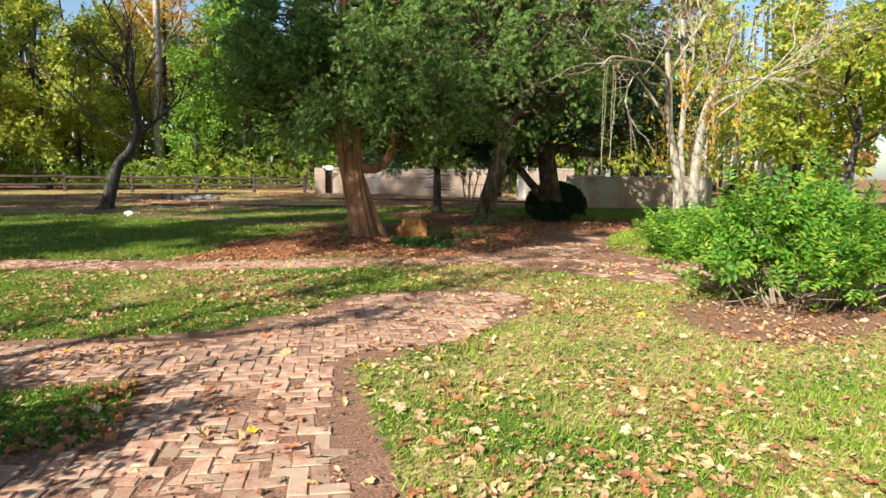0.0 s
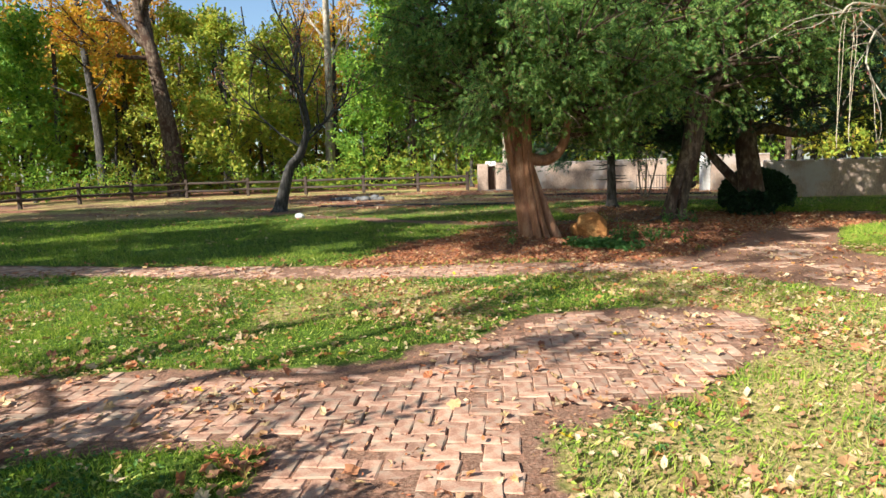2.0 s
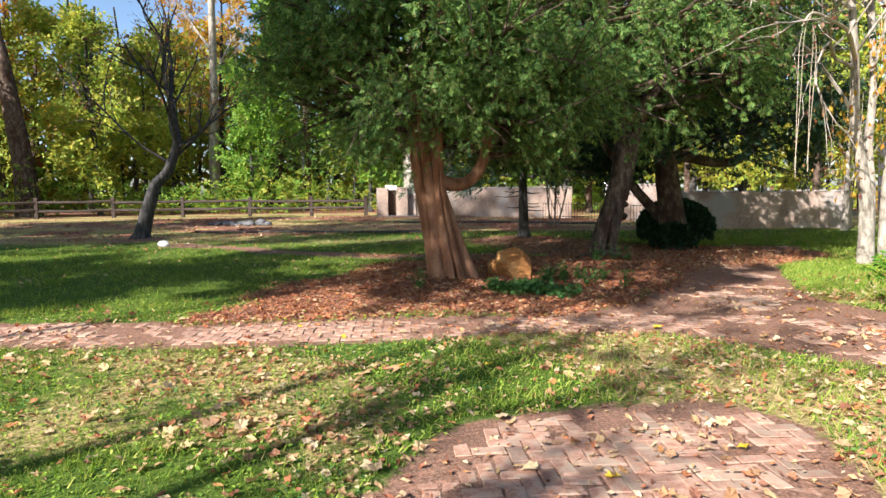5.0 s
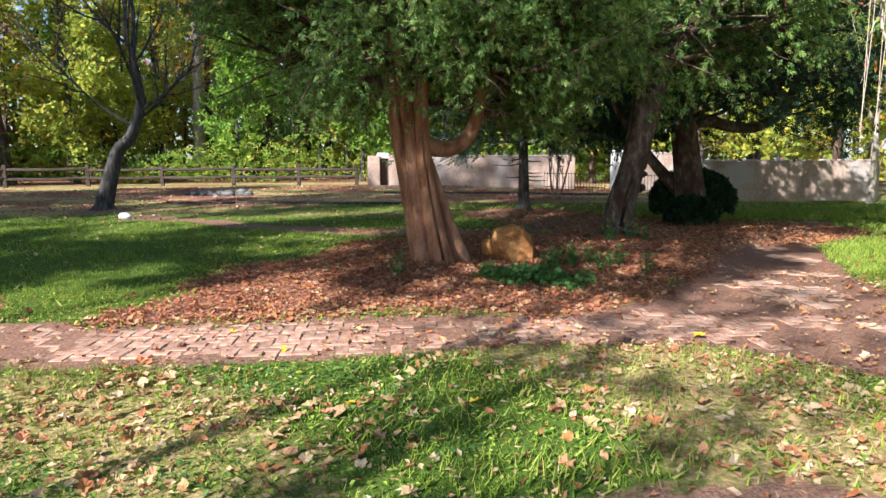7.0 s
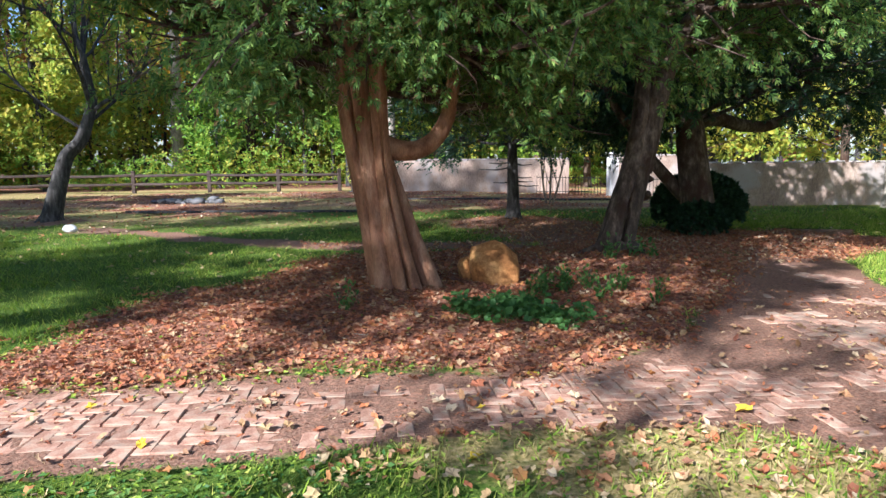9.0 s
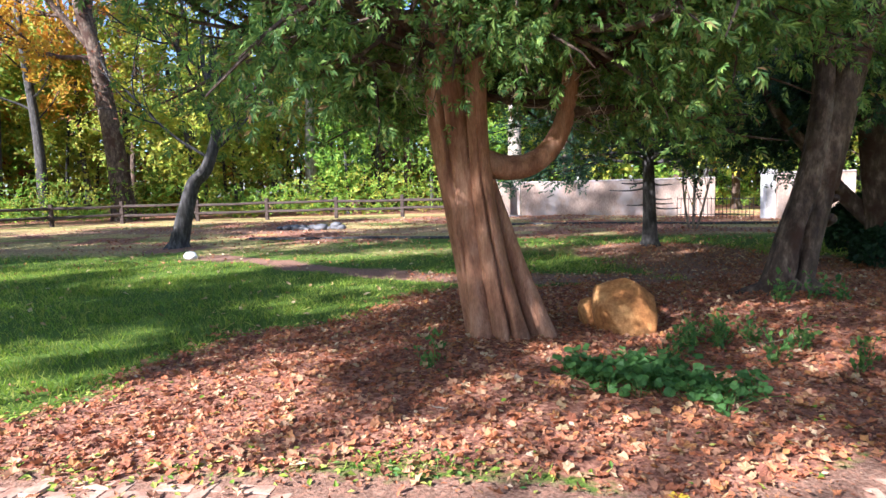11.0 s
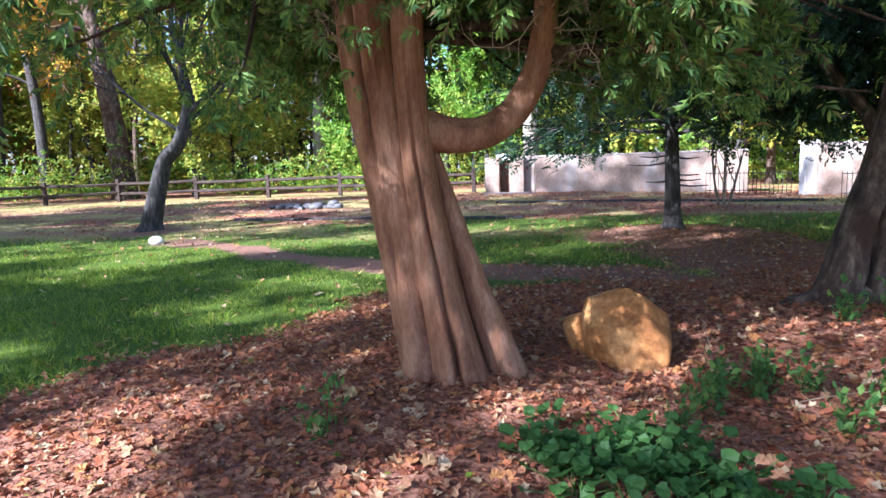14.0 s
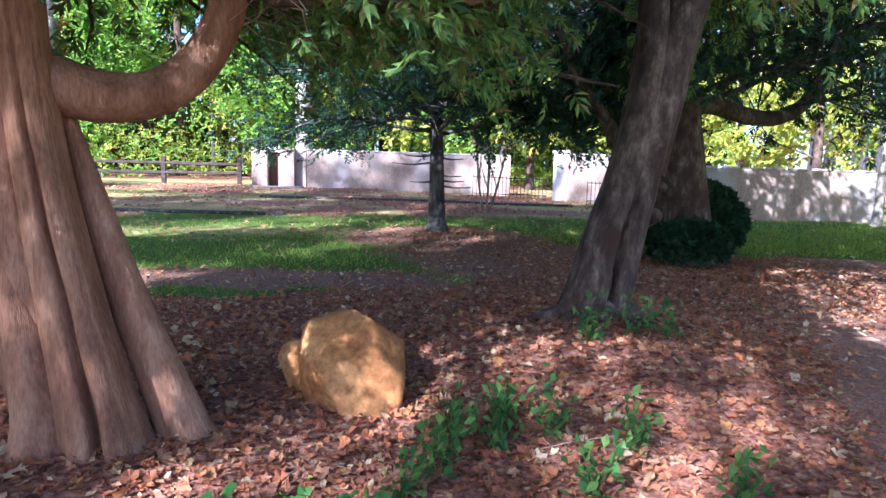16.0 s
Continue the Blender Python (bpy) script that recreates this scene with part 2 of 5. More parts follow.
def tube(geo, pts, radii, segs=8, shape=None, cap=True):
    """A round limb along pts. shape(angle, along): factor on the radius."""
    pts = np.asarray(pts, float)
    n = len(pts)
    radii = np.broadcast_to(np.asarray(radii, float), (n,))
    tan = unit(np.gradient(pts, axis=0))
    side = np.cross(tan[0], (0, 0, 1.0))
    side = unit(side if np.linalg.norm(side) > 0.05 else np.array((1.0, 0, 0)))
    if abs(tan[0][2]) > 0.8:
        side = unit(np.array((1.0, 0, 0)) - tan[0] * tan[0][0])
    ang = np.arange(segs) * 2 * math.pi / segs
    rings = []
    for k in range(n):
        side = unit(side - tan[k] * (side @ tan[k]))
        up = np.cross(tan[k], side)
        r = radii[k] * (shape(ang, k / max(1, n - 1)) if shape else np.ones(segs))
        rings.append(pts[k] + r[:, None] * (np.cos(ang)[:, None] * side + np.sin(ang)[:, None] * up))
    v = np.concatenate(rings)
    i, j = np.meshgrid(np.arange(n - 1), np.arange(segs), indexing="ij")
    a, b = i * segs + j, i * segs + (j + 1) % segs
    geo.add(v, np.stack([a, b, b + segs, a + segs], -1).reshape(-1, 4))
    if cap:
        geo.add(np.vstack([rings[-1], pts[-1] + tan[-1] * radii[-1] * 0.4]), [[q, (q + 1) % segs, segs] for q in range(segs)])
    return geo


def box(geo, lo, hi, bevel=0.01, turn=0.0, at=(0, 0, 0)):
    """A box with bevelled edges, turned about z and moved to at."""
    lo, hi = np.asarray(lo, float), np.asarray(hi, float)
    c, h = (lo + hi) / 2, (hi - lo) / 2
    bv = min(bevel, 0.45 * h.min())
    bm = bmesh.new()
    bmesh.ops.create_cube(bm, size=2)
    for v in bm.verts:
        v.co = Vector(h * np.array(v.co))
    if bv > 0:
        bmesh.ops.bevel(bm, geom=bm.edges[:], offset=bv, segments=1, affect="EDGES")
    ca, sa = math.cos(radians(turn)), math.sin(radians(turn))
    bm.verts.ensure_lookup_table()
    verts = np.array([v.co[:] for v in bm.verts]) + c
    verts = np.stack([verts[:, 0] * ca - verts[:, 1] * sa, verts[:, 0] * sa + verts[:, 1] * ca, verts[:, 2]], 1) + at
    for k in (3, 4):
        fs = [[v.index for v in f.verts] for f in bm.faces if len(f.verts) == k]
        if fs:
            geo.add(verts, fs)
    bm.free()
    return geo


def shape_of(lobes):
    """A template out of flat lobes: (base u, base v, tip u, tip v, half width) each, as folded quads."""
    v, f = [], []
    for bu, bv, tu, tv, w in lobes:
        d = unit((tu - bu, tv - bv))
        s = np.array((-d[1], d[0])) * w
        m = np.array((bu, bv)) * 0.45 + np.array((tu, tv)) * 0.55
        k = len(v)
        v += [(bu, bv, 0), (*(m + s), 0.25 * w), (tu, tv, -0.06), (*(m - s), 0.25 * w)]
        f.append([k, k + 1, k + 2, k + 3])
    return np.array(v), np.array(f)


FROND = shape_of([(u, 0.0, u + ln * math.cos(q), ln * math.sin(q), 0.07) for u, q, ln in ((0.0, 1.0, 0.42), (0.05, -0.95, 0.45), (0.2, 0.7, 0.46), (0.28, -0.72, 0.44), (0.42, 0.5, 0.42), (0.48, -0.5, 0.40), (0.1, 0.0, 0.80))])
FROND[0][:, 2] += 0.10 * np.sin(5 * FROND[0][:, 0]) - 0.14 * FROND[0][:, 0] ** 2
COARSE = shape_of([(0, 0, 0.8, 0.35, 0.22), (0, 0, 0.85, -0.3, 0.22), (0.2, 0, 1.1, 0.05, 0.2)])
NEEDLES = shape_of([(u, 0, u + 0.2, s * 0.32 * (1.1 - u), 0.085) for u in (0.05, 0.35, 0.62) for s in (1, -1)] + [(0.0, 0, 1.0, 0, 0.05)])
CLUSTER = shape_of([(0, 0, 0.55, 0.12, 0.17), (0.05, 0.1, 0.25, 0.6, 0.16), (0.1, -0.1, 0.4, -0.55, 0.16), (0.4, 0.0, 0.95, -0.12, 0.17)])
CLUSTER[0][:, 2] += np.repeat([0, 0.18, -0.14, 0.12], 4)
PINNATE = shape_of([(u, 0, u + 0.16, s * 0.38, 0.105) for u in (0.1, 0.36, 0.62) for s in (1, -1)] + [(0.72, 0, 1.1, 0, 0.11)])
LEAF = shape_of([(0, 0, 1, 0, 0.28)])
STAR = (np.array([(-0.5, 0, 0), (-0.1, 0.16, 0.05), (-0.15, 0.5, 0.16), (0.12, 0.24, 0.06), (0.4, 0.42, 0.14), (0.3, 0.12, 0.04), (0.62, 0, 0.12),
                  (0.3, -0.12, 0.04), (0.4, -0.42, 0.14), (0.12, -0.24, 0.06), (-0.15, -0.5, 0.16), (-0.1, -0.16, 0.05), (0.1, 0, 0)]),
        np.array([[12, k, (k + 1) % 12] for k in range(12)]))
def ragged(seed):
    """A dry lobed leaf, bent and uneven."""
    rng = np.random.default_rng(seed)
    v = STAR[0].copy()
    v[:12, :2] *= rng.uniform(0.72, 1.12, (12, 1))
    v[1:12:2, :2] *= 1.8
    v[:, 1] *= rng.uniform(0.75, 1.0)
    bend, twist = rng.uniform(-0.5, 0.7), rng.uniform(-0.6, 0.6)
    v[:, 2] += bend * v[:, 1] ** 2 + twist * v[:, 0] * v[:, 1] + rng.normal(0, 0.05, 13)
    return v, STAR[1]


RAGGED = [ragged(k) for k in range(4)]
CURL = (np.array([(-0.5, 0, 0.1), (-0.2, 0.26, 0.02), (0.2, 0.22, 0.12), (0.55, 0.03, 0.05), (0.2, -0.24, 0.16), (-0.2, -0.22, 0.0), (0, 0, -0.02)]),
        np.array([[6, k, (k + 1) % 6] for k in range(6)]))


def scatter(geo, template, places, ahead, size, rng, tumble=0.5, up=(0, 0, 1)):
    """Copies of a template at places, their length along ahead, their face about up, tumbled."""
    tv, tf = template
    places = np.asarray(places, float)
    n = len(places)
    if n == 0:
        return geo
    x = unit(np.broadcast_to(ahead, (n, 3)) + rng.normal(0, tumble, (n, 3)))
    z = np.broadcast_to(np.asarray(up, float), (n, 3)) + rng.normal(0, tumble, (n, 3))
    y = unit(np.cross(z, x))
    z = np.cross(x, y)
    s = np.broadcast_to(size, (n,)) * rng.uniform(0.7, 1.3, n)
    v = places[:, None, :] + s[:, None, None] * (tv[None, :, 0:1] * x[:, None] + tv[None, :, 1:2] * y[:, None] + tv[None, :, 2:3] * z[:, None])
    f = tf[None] + (np.arange(n) * len(tv))[:, None, None]
    return geo.add(v.reshape(-1, 3), f.reshape(-1, tf.shape[1]))


def grow(geo, start, heading, length, radius, level, rng, tips, spread=0.7, lift=0.12, kids=(3, 5), segs=6, wander=0.25, droop=0.0):
    """A limb with forking smaller limbs; the places along its outer limbs go to tips as (place, heading)."""
    n = 7 if level > 0 else 5
    pts, d = [np.asarray(start, float)], unit(heading)
    for k in range(n - 1):
        d = unit(d + rng.normal(0, wander, 3) * 0.5 + np.array((0, 0, lift - droop * k / n)))
        pts.append(pts[-1] + d * length / (n - 1))
    pts = np.array(pts)
    tube(geo, pts, np.linspace(radius, radius * (0.45 if level else 0.25), n), segs if level else max(4, segs - 2), cap=False)
    if level == 0:
        for k in range(1, n):
            tips.append((pts[k], unit(pts[k] - pts[k - 1])))
        return
    for k in range(rng.integers(*kids) + level):
        at = rng.uniform(0.3, 1.0) * (n - 1)
        i = min(n - 2, int(at))
        p = pts[i] + (pts[i + 1] - pts[i]) * (at - i)
        h = unit(unit(pts[i + 1] - pts[i]) + rng.normal(0, spread, 3))
        grow(geo, p, h, length * rng.uniform(0.45, 0.7), radius * rng.uniform(0.38, 0.55), level - 1, rng, tips, spread, lift, kids, segs, wander, droop)


def leaves_on(geo, template, tips, per, size, reach, rng, tumble=0.6, sag=0.0):
    p = np.array([t[0] for t in tips])
    d = np.array([t[1] for t in tips])
    p, d = np.repeat(p, per, 0), np.repeat(d, per, 0)
    p = p + rng.normal(0, reach, p.shape)
    d = d + np.array((0, 0, -sag))
    return scatter(geo, template, p, d, size, rng, tumble)


def value_noise(x, y, scale, seed=0):
    """Smooth noise, 0 to 1, for arrays of places."""
    x, y = np.asarray(x, float) / scale + seed * 17.3, np.asarray(y, float) / scale + seed * 9.1
    i, j = np.floor(x), np.floor(y)
    u, v = x - i, y - j
    u, v = u * u * (3 - 2 * u), v * v * (3 - 2 * v)
    def h(a, b):
        s = np.sin(a * 127.1 + b * 311.7) * 43758.5453
        return s - np.floor(s)
    return (h(i, j) * (1 - u) + h(i + 1, j) * u) * (1 - v) + (h(i, j + 1) * (1 - u) + h(i + 1, j + 1) * u) * v


def smooth(a, b, v):
    k = np.clip((np.asarray(v, float) - a) / (b - a), 0, 1)
    return k * k * (3 - 2 * k)


def ground_z(x, y):
    x, y = np.asarray(x, float), np.asarray(y, float)
    z = -0.13 + 0.36 * smooth(20, 38, y) - 0.16 * smooth(8, 15, x) * smooth(25, 36, y)
    z = z + 0.14 * np.exp(-((x - 2.6) ** 2 + (y - 14.7) ** 2) / 1.6) + 0.30 * np.exp(-((x - 6.5) ** 2 + (y - 15.6) ** 2) / 1.8)
    z = z + 0.10 * np.exp(-((x - 7.6) ** 2 + (y - 23.5) ** 2) / 1.5) + 0.10 * np.exp(-((x + 4.2) ** 2 + (y - 26.2) ** 2) / 0.6)
    return z + 0.03 * (value_noise(x, y, 1.7) - 0.5) + 0.012 * (value_noise(x, y, 0.35, 3) - 0.5)


def inside(x, y, poly):
    x, y = np.asarray(x, float), np.asarray(y, float)
    res = np.zeros(x.shape, bool)
    for (x0, y0), (x1, y1) in zip(poly, poly[1:] + poly[:1]):
        cross = (y0 > y) != (y1 > y)
        with np.errstate(divide="ignore", invalid="ignore"):
            res ^= cross & (x < (x1 - x0) * (y - y0) / (y1 - y0 + 1e-12) + x0)
    return res


def near_poly(x, y, poly):
    """Distance to a polygon's edge, negative inside."""
    x, y = np.asarray(x, float), np.asarray(y, float)
    best = np.full(x.shape, 1e9)
    for (x0, y0), (x1, y1) in zip(poly, poly[1:] + poly[:1]):
        dx, dy = x1 - x0, y1 - y0
        t = np.clip(((x - x0) * dx + (y - y0) * dy) / (dx * dx + dy * dy), 0, 1)
        best = np.minimum(best, np.hypot(x - x0 - t * dx, y - y0 - t * dy))
    return np.where(inside(x, y, poly), -best, best)


# ---- plan ----
NEAR_PATH = [(-6.0, 7.3), (-3.3, 6.85), (-2.1, 6.9), (-1.0, 6.75), (0.16, 6.85), (0.2, 7.2), (0.8, 7.3), (1.19, 7.9), (1.65, 8.2), (2.6, 8.4), (3.4, 8.25), (3.75, 7.6),
             (3.3, 6.8), (2.1, 5.75), (0.92, 5.3), (0.82, 4.0), (0.75, 3.0), (0.7, -2.5), (-3.2, -2.5), (-2.6, 3.0), (-2.6, 5.2), (-3.4, 5.45), (-6.0, 5.9)]
ISLAND = [(-0.68, 4.02), (-0.66, 5.3), (-1.4, 5.38), (-2.15, 5.42), (-2.3, 4.9), (-1.6, 4.05)]
FAR_PATH = [(-10, 14.9), (-4.7, 13.4), (-1.7, 12.6), (0.26, 12.1), (1.24, 12.05), (3.5, 11.6), (4.6, 11.9), (5.5, 12.4), (6.5, 13.5), (7.3, 14.4), (9.6, 16.9), (13.0, 20.0),
            (14.2, 19.2), (11.1, 16.5), (9.3, 14.4), (8.2, 12.8), (7.6, 11.6), (8.0, 10.0), (9.6, 8.3), (16, 5.5), (15, 3.4), (7.9, 6.4), (5.5, 8.6), (5.0, 9.8), (4.4, 10.5), (3.3, 10.75),
            (1.2, 10.75), (-1.1, 11.2), (-4.2, 12.2), (-10, 13.4)]
BRICK_TURN = -9.5
LITTER = [(-1.2, 12.3), (-0.5, 13.4), (-0.05, 14.75), (0.4, 15.5), (1.2, 16.2), (2.0, 17.5), (2.9, 18.4), (4.6, 18.3), (6.6, 18.6), (8.2, 20.0), (9.8, 19.0), (9.2, 16.6), (7.4, 14.5), (6.3, 13.2), (5.2, 12.2), (3.5, 11.7), (1.2, 12.1)]


def cover(x, y):
    """What covers the ground: dryness of the grass, leaf litter and bare soil, 0 to 1 each."""
    wob = 0.5 * (value_noise(x, y, 1.1, 5) - 0.5) + 0.3 * (value_noise(x, y, 0.4, 6) - 0.5)
    near = np.minimum(np.where(inside(x, y, ISLAND), 1.0, near_poly(x, y, NEAR_PATH)), near_poly(x, y, FAR_PATH))
    near = np.where(inside(x, y, ISLAND), -near_poly(x, y, ISLAND), near)
    soil = smooth(0.20, -0.06, near + 0.3 * wob)
    red = 0.28 - 0.8 * near_poly(x, y, LITTER) + 0.9 * wob
    soil = np.maximum(soil, 0.9 * smooth(0.1, 0.6, 1.2 - np.sqrt(((x - 7.6) / 2.1) ** 2 + ((y - 23.0) / 1.6) ** 2) + 0.5 * wob))
    red = np.maximum(red, 1.1 - np.sqrt(((x - 10.5) / 3.6) ** 2 + ((y - 18.3) / 2.6) ** 2) + 0.6 * wob)
    soil = np.maximum(soil, smooth(0.1, 0.5, 1.3 - np.hypot(x + 4.4, y - 26.2) / 0.85))
    litter = smooth(0.0, 0.5, red) * (1 - 0.6 * smooth(0.05, -0.2, near)) * smooth(10.9, 11.9, y + 0.15 * (x - 1))
    track = np.abs((y - 18.6) + 0.62 * (x - 5.5) + 0.5 * np.sin(x * 0.7)) / 1.2
    soil = np.maximum(soil, 0.85 * smooth(0.75, 0.25, track + wob) * smooth(7.5, 5.5, x) * smooth(-5, -2, x))
    soil = np.maximum(soil, 0.85 * smooth(0.0, 0.5, 1.1 - np.hypot((x - 8.0) / 2.7, (y - 20.2) / 3.4) + 0.7 * wob))
    soil = np.maximum(soil, 0.95 * smooth(0.0, 0.45, 1.15 - np.hypot((x - 6.2) / 1.7, (y - 5.7) / 1.2) + 0.6 * wob))
    stripe = 0.5 + 0.5 * np.sin(y * 1.05 + 0.24 * x + 1.2 * value_noise(x, y, 4, 8))
    front = smooth(13, 11, y)
    dry = front * (0.50 * smooth(0.6, 3.5, x - 0.25 * (y - 6)) + 0.16 + 1.0 * (value_noise(x, y, 1.5, 9) - 0.5) + 0.6 * (value_noise(x, y, 0.5, 19) - 0.5))
    dry = dry + smooth(25, 29, y) * (0.5 + 0.5 * stripe) + 0.5 * smooth(20, 24, y) * stripe + 0.3 * (value_noise(x, y, 0.9, 11) - 0.5) * smooth(13, 16, y)
    soil = np.maximum(soil, 0.65 * smooth(0.62, 0.85, stripe) * smooth(25, 27, y) * smooth(40, 37, y) * (0.4 + value_noise(x, y, 2.5, 13)))
    dry = dry + 0.5 * smooth(42, 46, y)
    litter = np.maximum(litter, 0.75 * smooth(41, 45, y))
    litter = np.maximum(litter, 0.8 * smooth(24, 29, y) * smooth(0.42, 0.72, 0.55 * value_noise(x, y, 2.2, 15) + 0.45 * value_noise(x, y, 0.6, 16) + 0.12 * smooth(2, 8, x)))
    return np.clip(dry, 0, 1), np.clip(litter, 0, 1), np.clip(soil, 0, 1)


def ground():
    def lines(lo, hi, step, far):
        out = lo - np.geomspace(step * 2, far, 26)[::-1]
        return np.concatenate([out, np.arange(lo, hi, step), hi + np.geomspace(step * 2, far, 26)])
    xs, ys = lines(-13, 18, 0.17, 400), lines(-3, 40, 0.19, 400)
    X, Y = np.meshgrid(xs, ys)
    x, y = X.ravel(), Y.ravel()
    d, lit, so = cover(x, y)
    z = ground_z(x, y) - 0.005 * so + 0.02 * lit * value_noise(x, y, 0.2, 2)
    n = len(xs)
    i, j = np.meshgrid(np.arange(len(ys) - 1), np.arange(n - 1), indexing="ij")
    a = (i * n + j).ravel()
    g = Geo().add(np.stack([x, y, z], 1), np.stack([a, a + 1, a + n + 1, a + n], 1))
    ob = part("ground", g, M_GROUND, smooth=True)
    for name, vals in (("dryness", d), ("litter", lit), ("soil", so)):
        at = ob.data.attributes.new(name, "FLOAT", "POINT")
        at.data.foreach_set("value", vals.astype(np.float32))
    return tagged(ob, "lawn with bare soil, dry patches and reddish leaf litter", "ground", kind="structure")


ground()

# ---- walls and gate ----


def gz(x, y):
    return float(ground_z(x, y))


def wall(name, a, b, top, thick, label, notch):
    """A stuccoed garden wall from a to b with coping blocks along its top."""
    a, b = np.array(a, float), np.array(b, float)
    length, turn = np.hypot(*(b - a)), math.degrees(math.atan2(b[1] - a[1], b[0] - a[0]))
    w = thing(name, (a[0], a[1], gz(*a)), label, "wall", kind="structure")
    part("wall_face", box(Geo(), (0, 0, -0.6), (length, thick, top), 0.015, turn, (a[0], a[1], 0)), M_STUCCO, w)
    blocks = int(length / notch)
    rng = np.random.default_rng(len(name))
    for k in range(blocks):
        lo, up = k * length / blocks, 0.045 + 0.02 * rng.random()
        if k % 2 == 0 or notch > 0.5:
            part("coping_block", box(Geo(), (lo + 0.01, -0.03, top + 0.002), (lo + length / blocks - 0.01, thick + 0.03, top + up), 0.012, turn, (a[0], a[1], 0)), M_COPING, w)
    return w


wall("wall_north", (6.75, 36.75), (14.8, 35.4), 1.66, 0.32, "long pale stuccoed garden wall in dappled light", 0.9)
wall("wall_east", (14.9, 26.25), (22.0, 25.0), 1.40, 0.32, "pale stuccoed garden wall with notched coping", 0.36)
wall("wall_east_far", (15.9, 32.6), (18.6, 32.1), 1.75, 0.35, "pale stuccoed wall end beside an opening", 0.8)


def gate():
    g = thing("gate_house", (5.6, 37.3, gz(5.6, 37.3)), "stuccoed gate piers with a dark wooden gate", "gate", kind="structure")
    t, at = -9.5, (4.72, 37.3, 0)
    part("pier", box(Geo(), (0, 0, -0.4), (0.60, 0.8, 1.70), 0.02, t, at), M_STUCCO, g)
    part("pier", box(Geo(), (1.02, -0.15, -0.4), (1.62, 0.8, 1.74), 0.02, t, at), M_STUCCO, g)
    part("side_wall", box(Geo(), (1.623, 0.2, -0.4), (2.06, 0.55, 1.72), 0.02, t, at), M_STUCCO, g)
    part("lintel", box(Geo(), (0.45, 0.25, 1.56), (1.05, 0.75, 1.84), 0.04, t, at), M_WHITE, g)
    door = part("gate_door", box(Geo(), (0.6, 0.42, 0.0), (1.02, 0.48, 1.558), 0.005, t, at), M_DOOR, g)
    for k in range(4):
        part("plank", box(Geo(), (0.603 + k * 0.104, 0.395, 0.22), (0.70 + k * 0.104, 0.417, 1.54), 0.006, t, at), M_DOOR, door)
    part("hinge", box(Geo(), (1.70, 0.14, 1.2), (1.78, 0.197, 1.3), 0.01, t, at), M_IRON, g)
    part("step", box(Geo(), (-0.1, -0.75, -0.2), (2.0, -0.16, 0.27), 0.02, t, at), M_STONE, g)


gate()
gp = thing("gate_pillar", (15.75, 33.0, gz(15.75, 33)), "white-painted square gate pillar", "pillar")
part("shaft", box(Geo(), (15.55, 32.8, -0.2), (15.95, 33.2, 1.8), 0.02), M_WHITE, gp)
part("cap", box(Geo(), (15.5, 32.75, 1.802), (16.0, 33.25, 1.92), 0.03), M_WHITE, gp)


def railing(x0, y0, x1, y1, high):
    r = thing("iron_railing", (x0, y0, gz(x0, y0)), "low dark iron railing before the garden wall", "railing")
    n = int(math.hypot(x1 - x0, y1 - y0) / 0.14)
    for k in range(n + 1):
        x, y = x0 + (x1 - x0) * k / n, y0 + (y1 - y0) * k / n
        part("bar", tube(Geo(), [(x, y, gz(x, y) - 0.05), (x, y, gz(x, y) + high)], 0.012, 5), M_IRON, r)
    for h in (0.15, high - 0.08):
        part("rail", tube(Geo(), [(x0, y0, gz(x0, y0) + h), (x1, y1, gz(x1, y1) + h)], 0.016, 5), M_IRON, r)


railing(12.6, 34.0, 15.4, 33.4, 0.85)
railing(15.6, 30.8, 18.4, 30.2, 0.85)

# ---- fence ----


def fence():
    posts = [(4.3, 38.6), (1.45, 39.2), (-1.75, 39.7), (-5.2, 40.3), (-8.6, 40.4), (-12.0, 39.9), (-14.6, 38.6), (-16.2, 36.0), (-17.6, 33.2), (-19.0, 30.4)]
    f = thing("rail_fence", (-5, 40, gz(-5, 40)), "weathered brown split-rail wooden fence along the wood's edge", "fence")
    rng = np.random.default_rng(4)
    for k, (x, y) in enumerate(posts):
        part("post", box(Geo(), (-0.09, -0.07, -0.3), (0.09, 0.07, 1.02 + rng.uniform(-0.05, 0.06)), 0.02, rng.uniform(-12, 12), (x, y, gz(x, y))), M_FENCE, f)
    for (xa, ya), (xb, yb) in zip(posts, posts[1:]):
        for h in (0.42, 0.82):
            a = np.array((xa, ya, gz(xa, ya) + h + rng.uniform(-0.04, 0.04)))
            b = np.array((xb, yb, gz(xb, yb) + h + rng.uniform(-0.04, 0.04)))
            pts = spline([a, (a + b) / 2 + (0, 0, rng.uniform(-0.04, 0.01)), b], 8)
            part("rail", tube(Geo(), pts, 0.075, 7, lambda t, s: 1 + 0.18 * np.sin(2 * t + 3 * s) + 0.08 * np.sin(5 * t)), M_FENCE, f)


fence()

# ---- trees ----


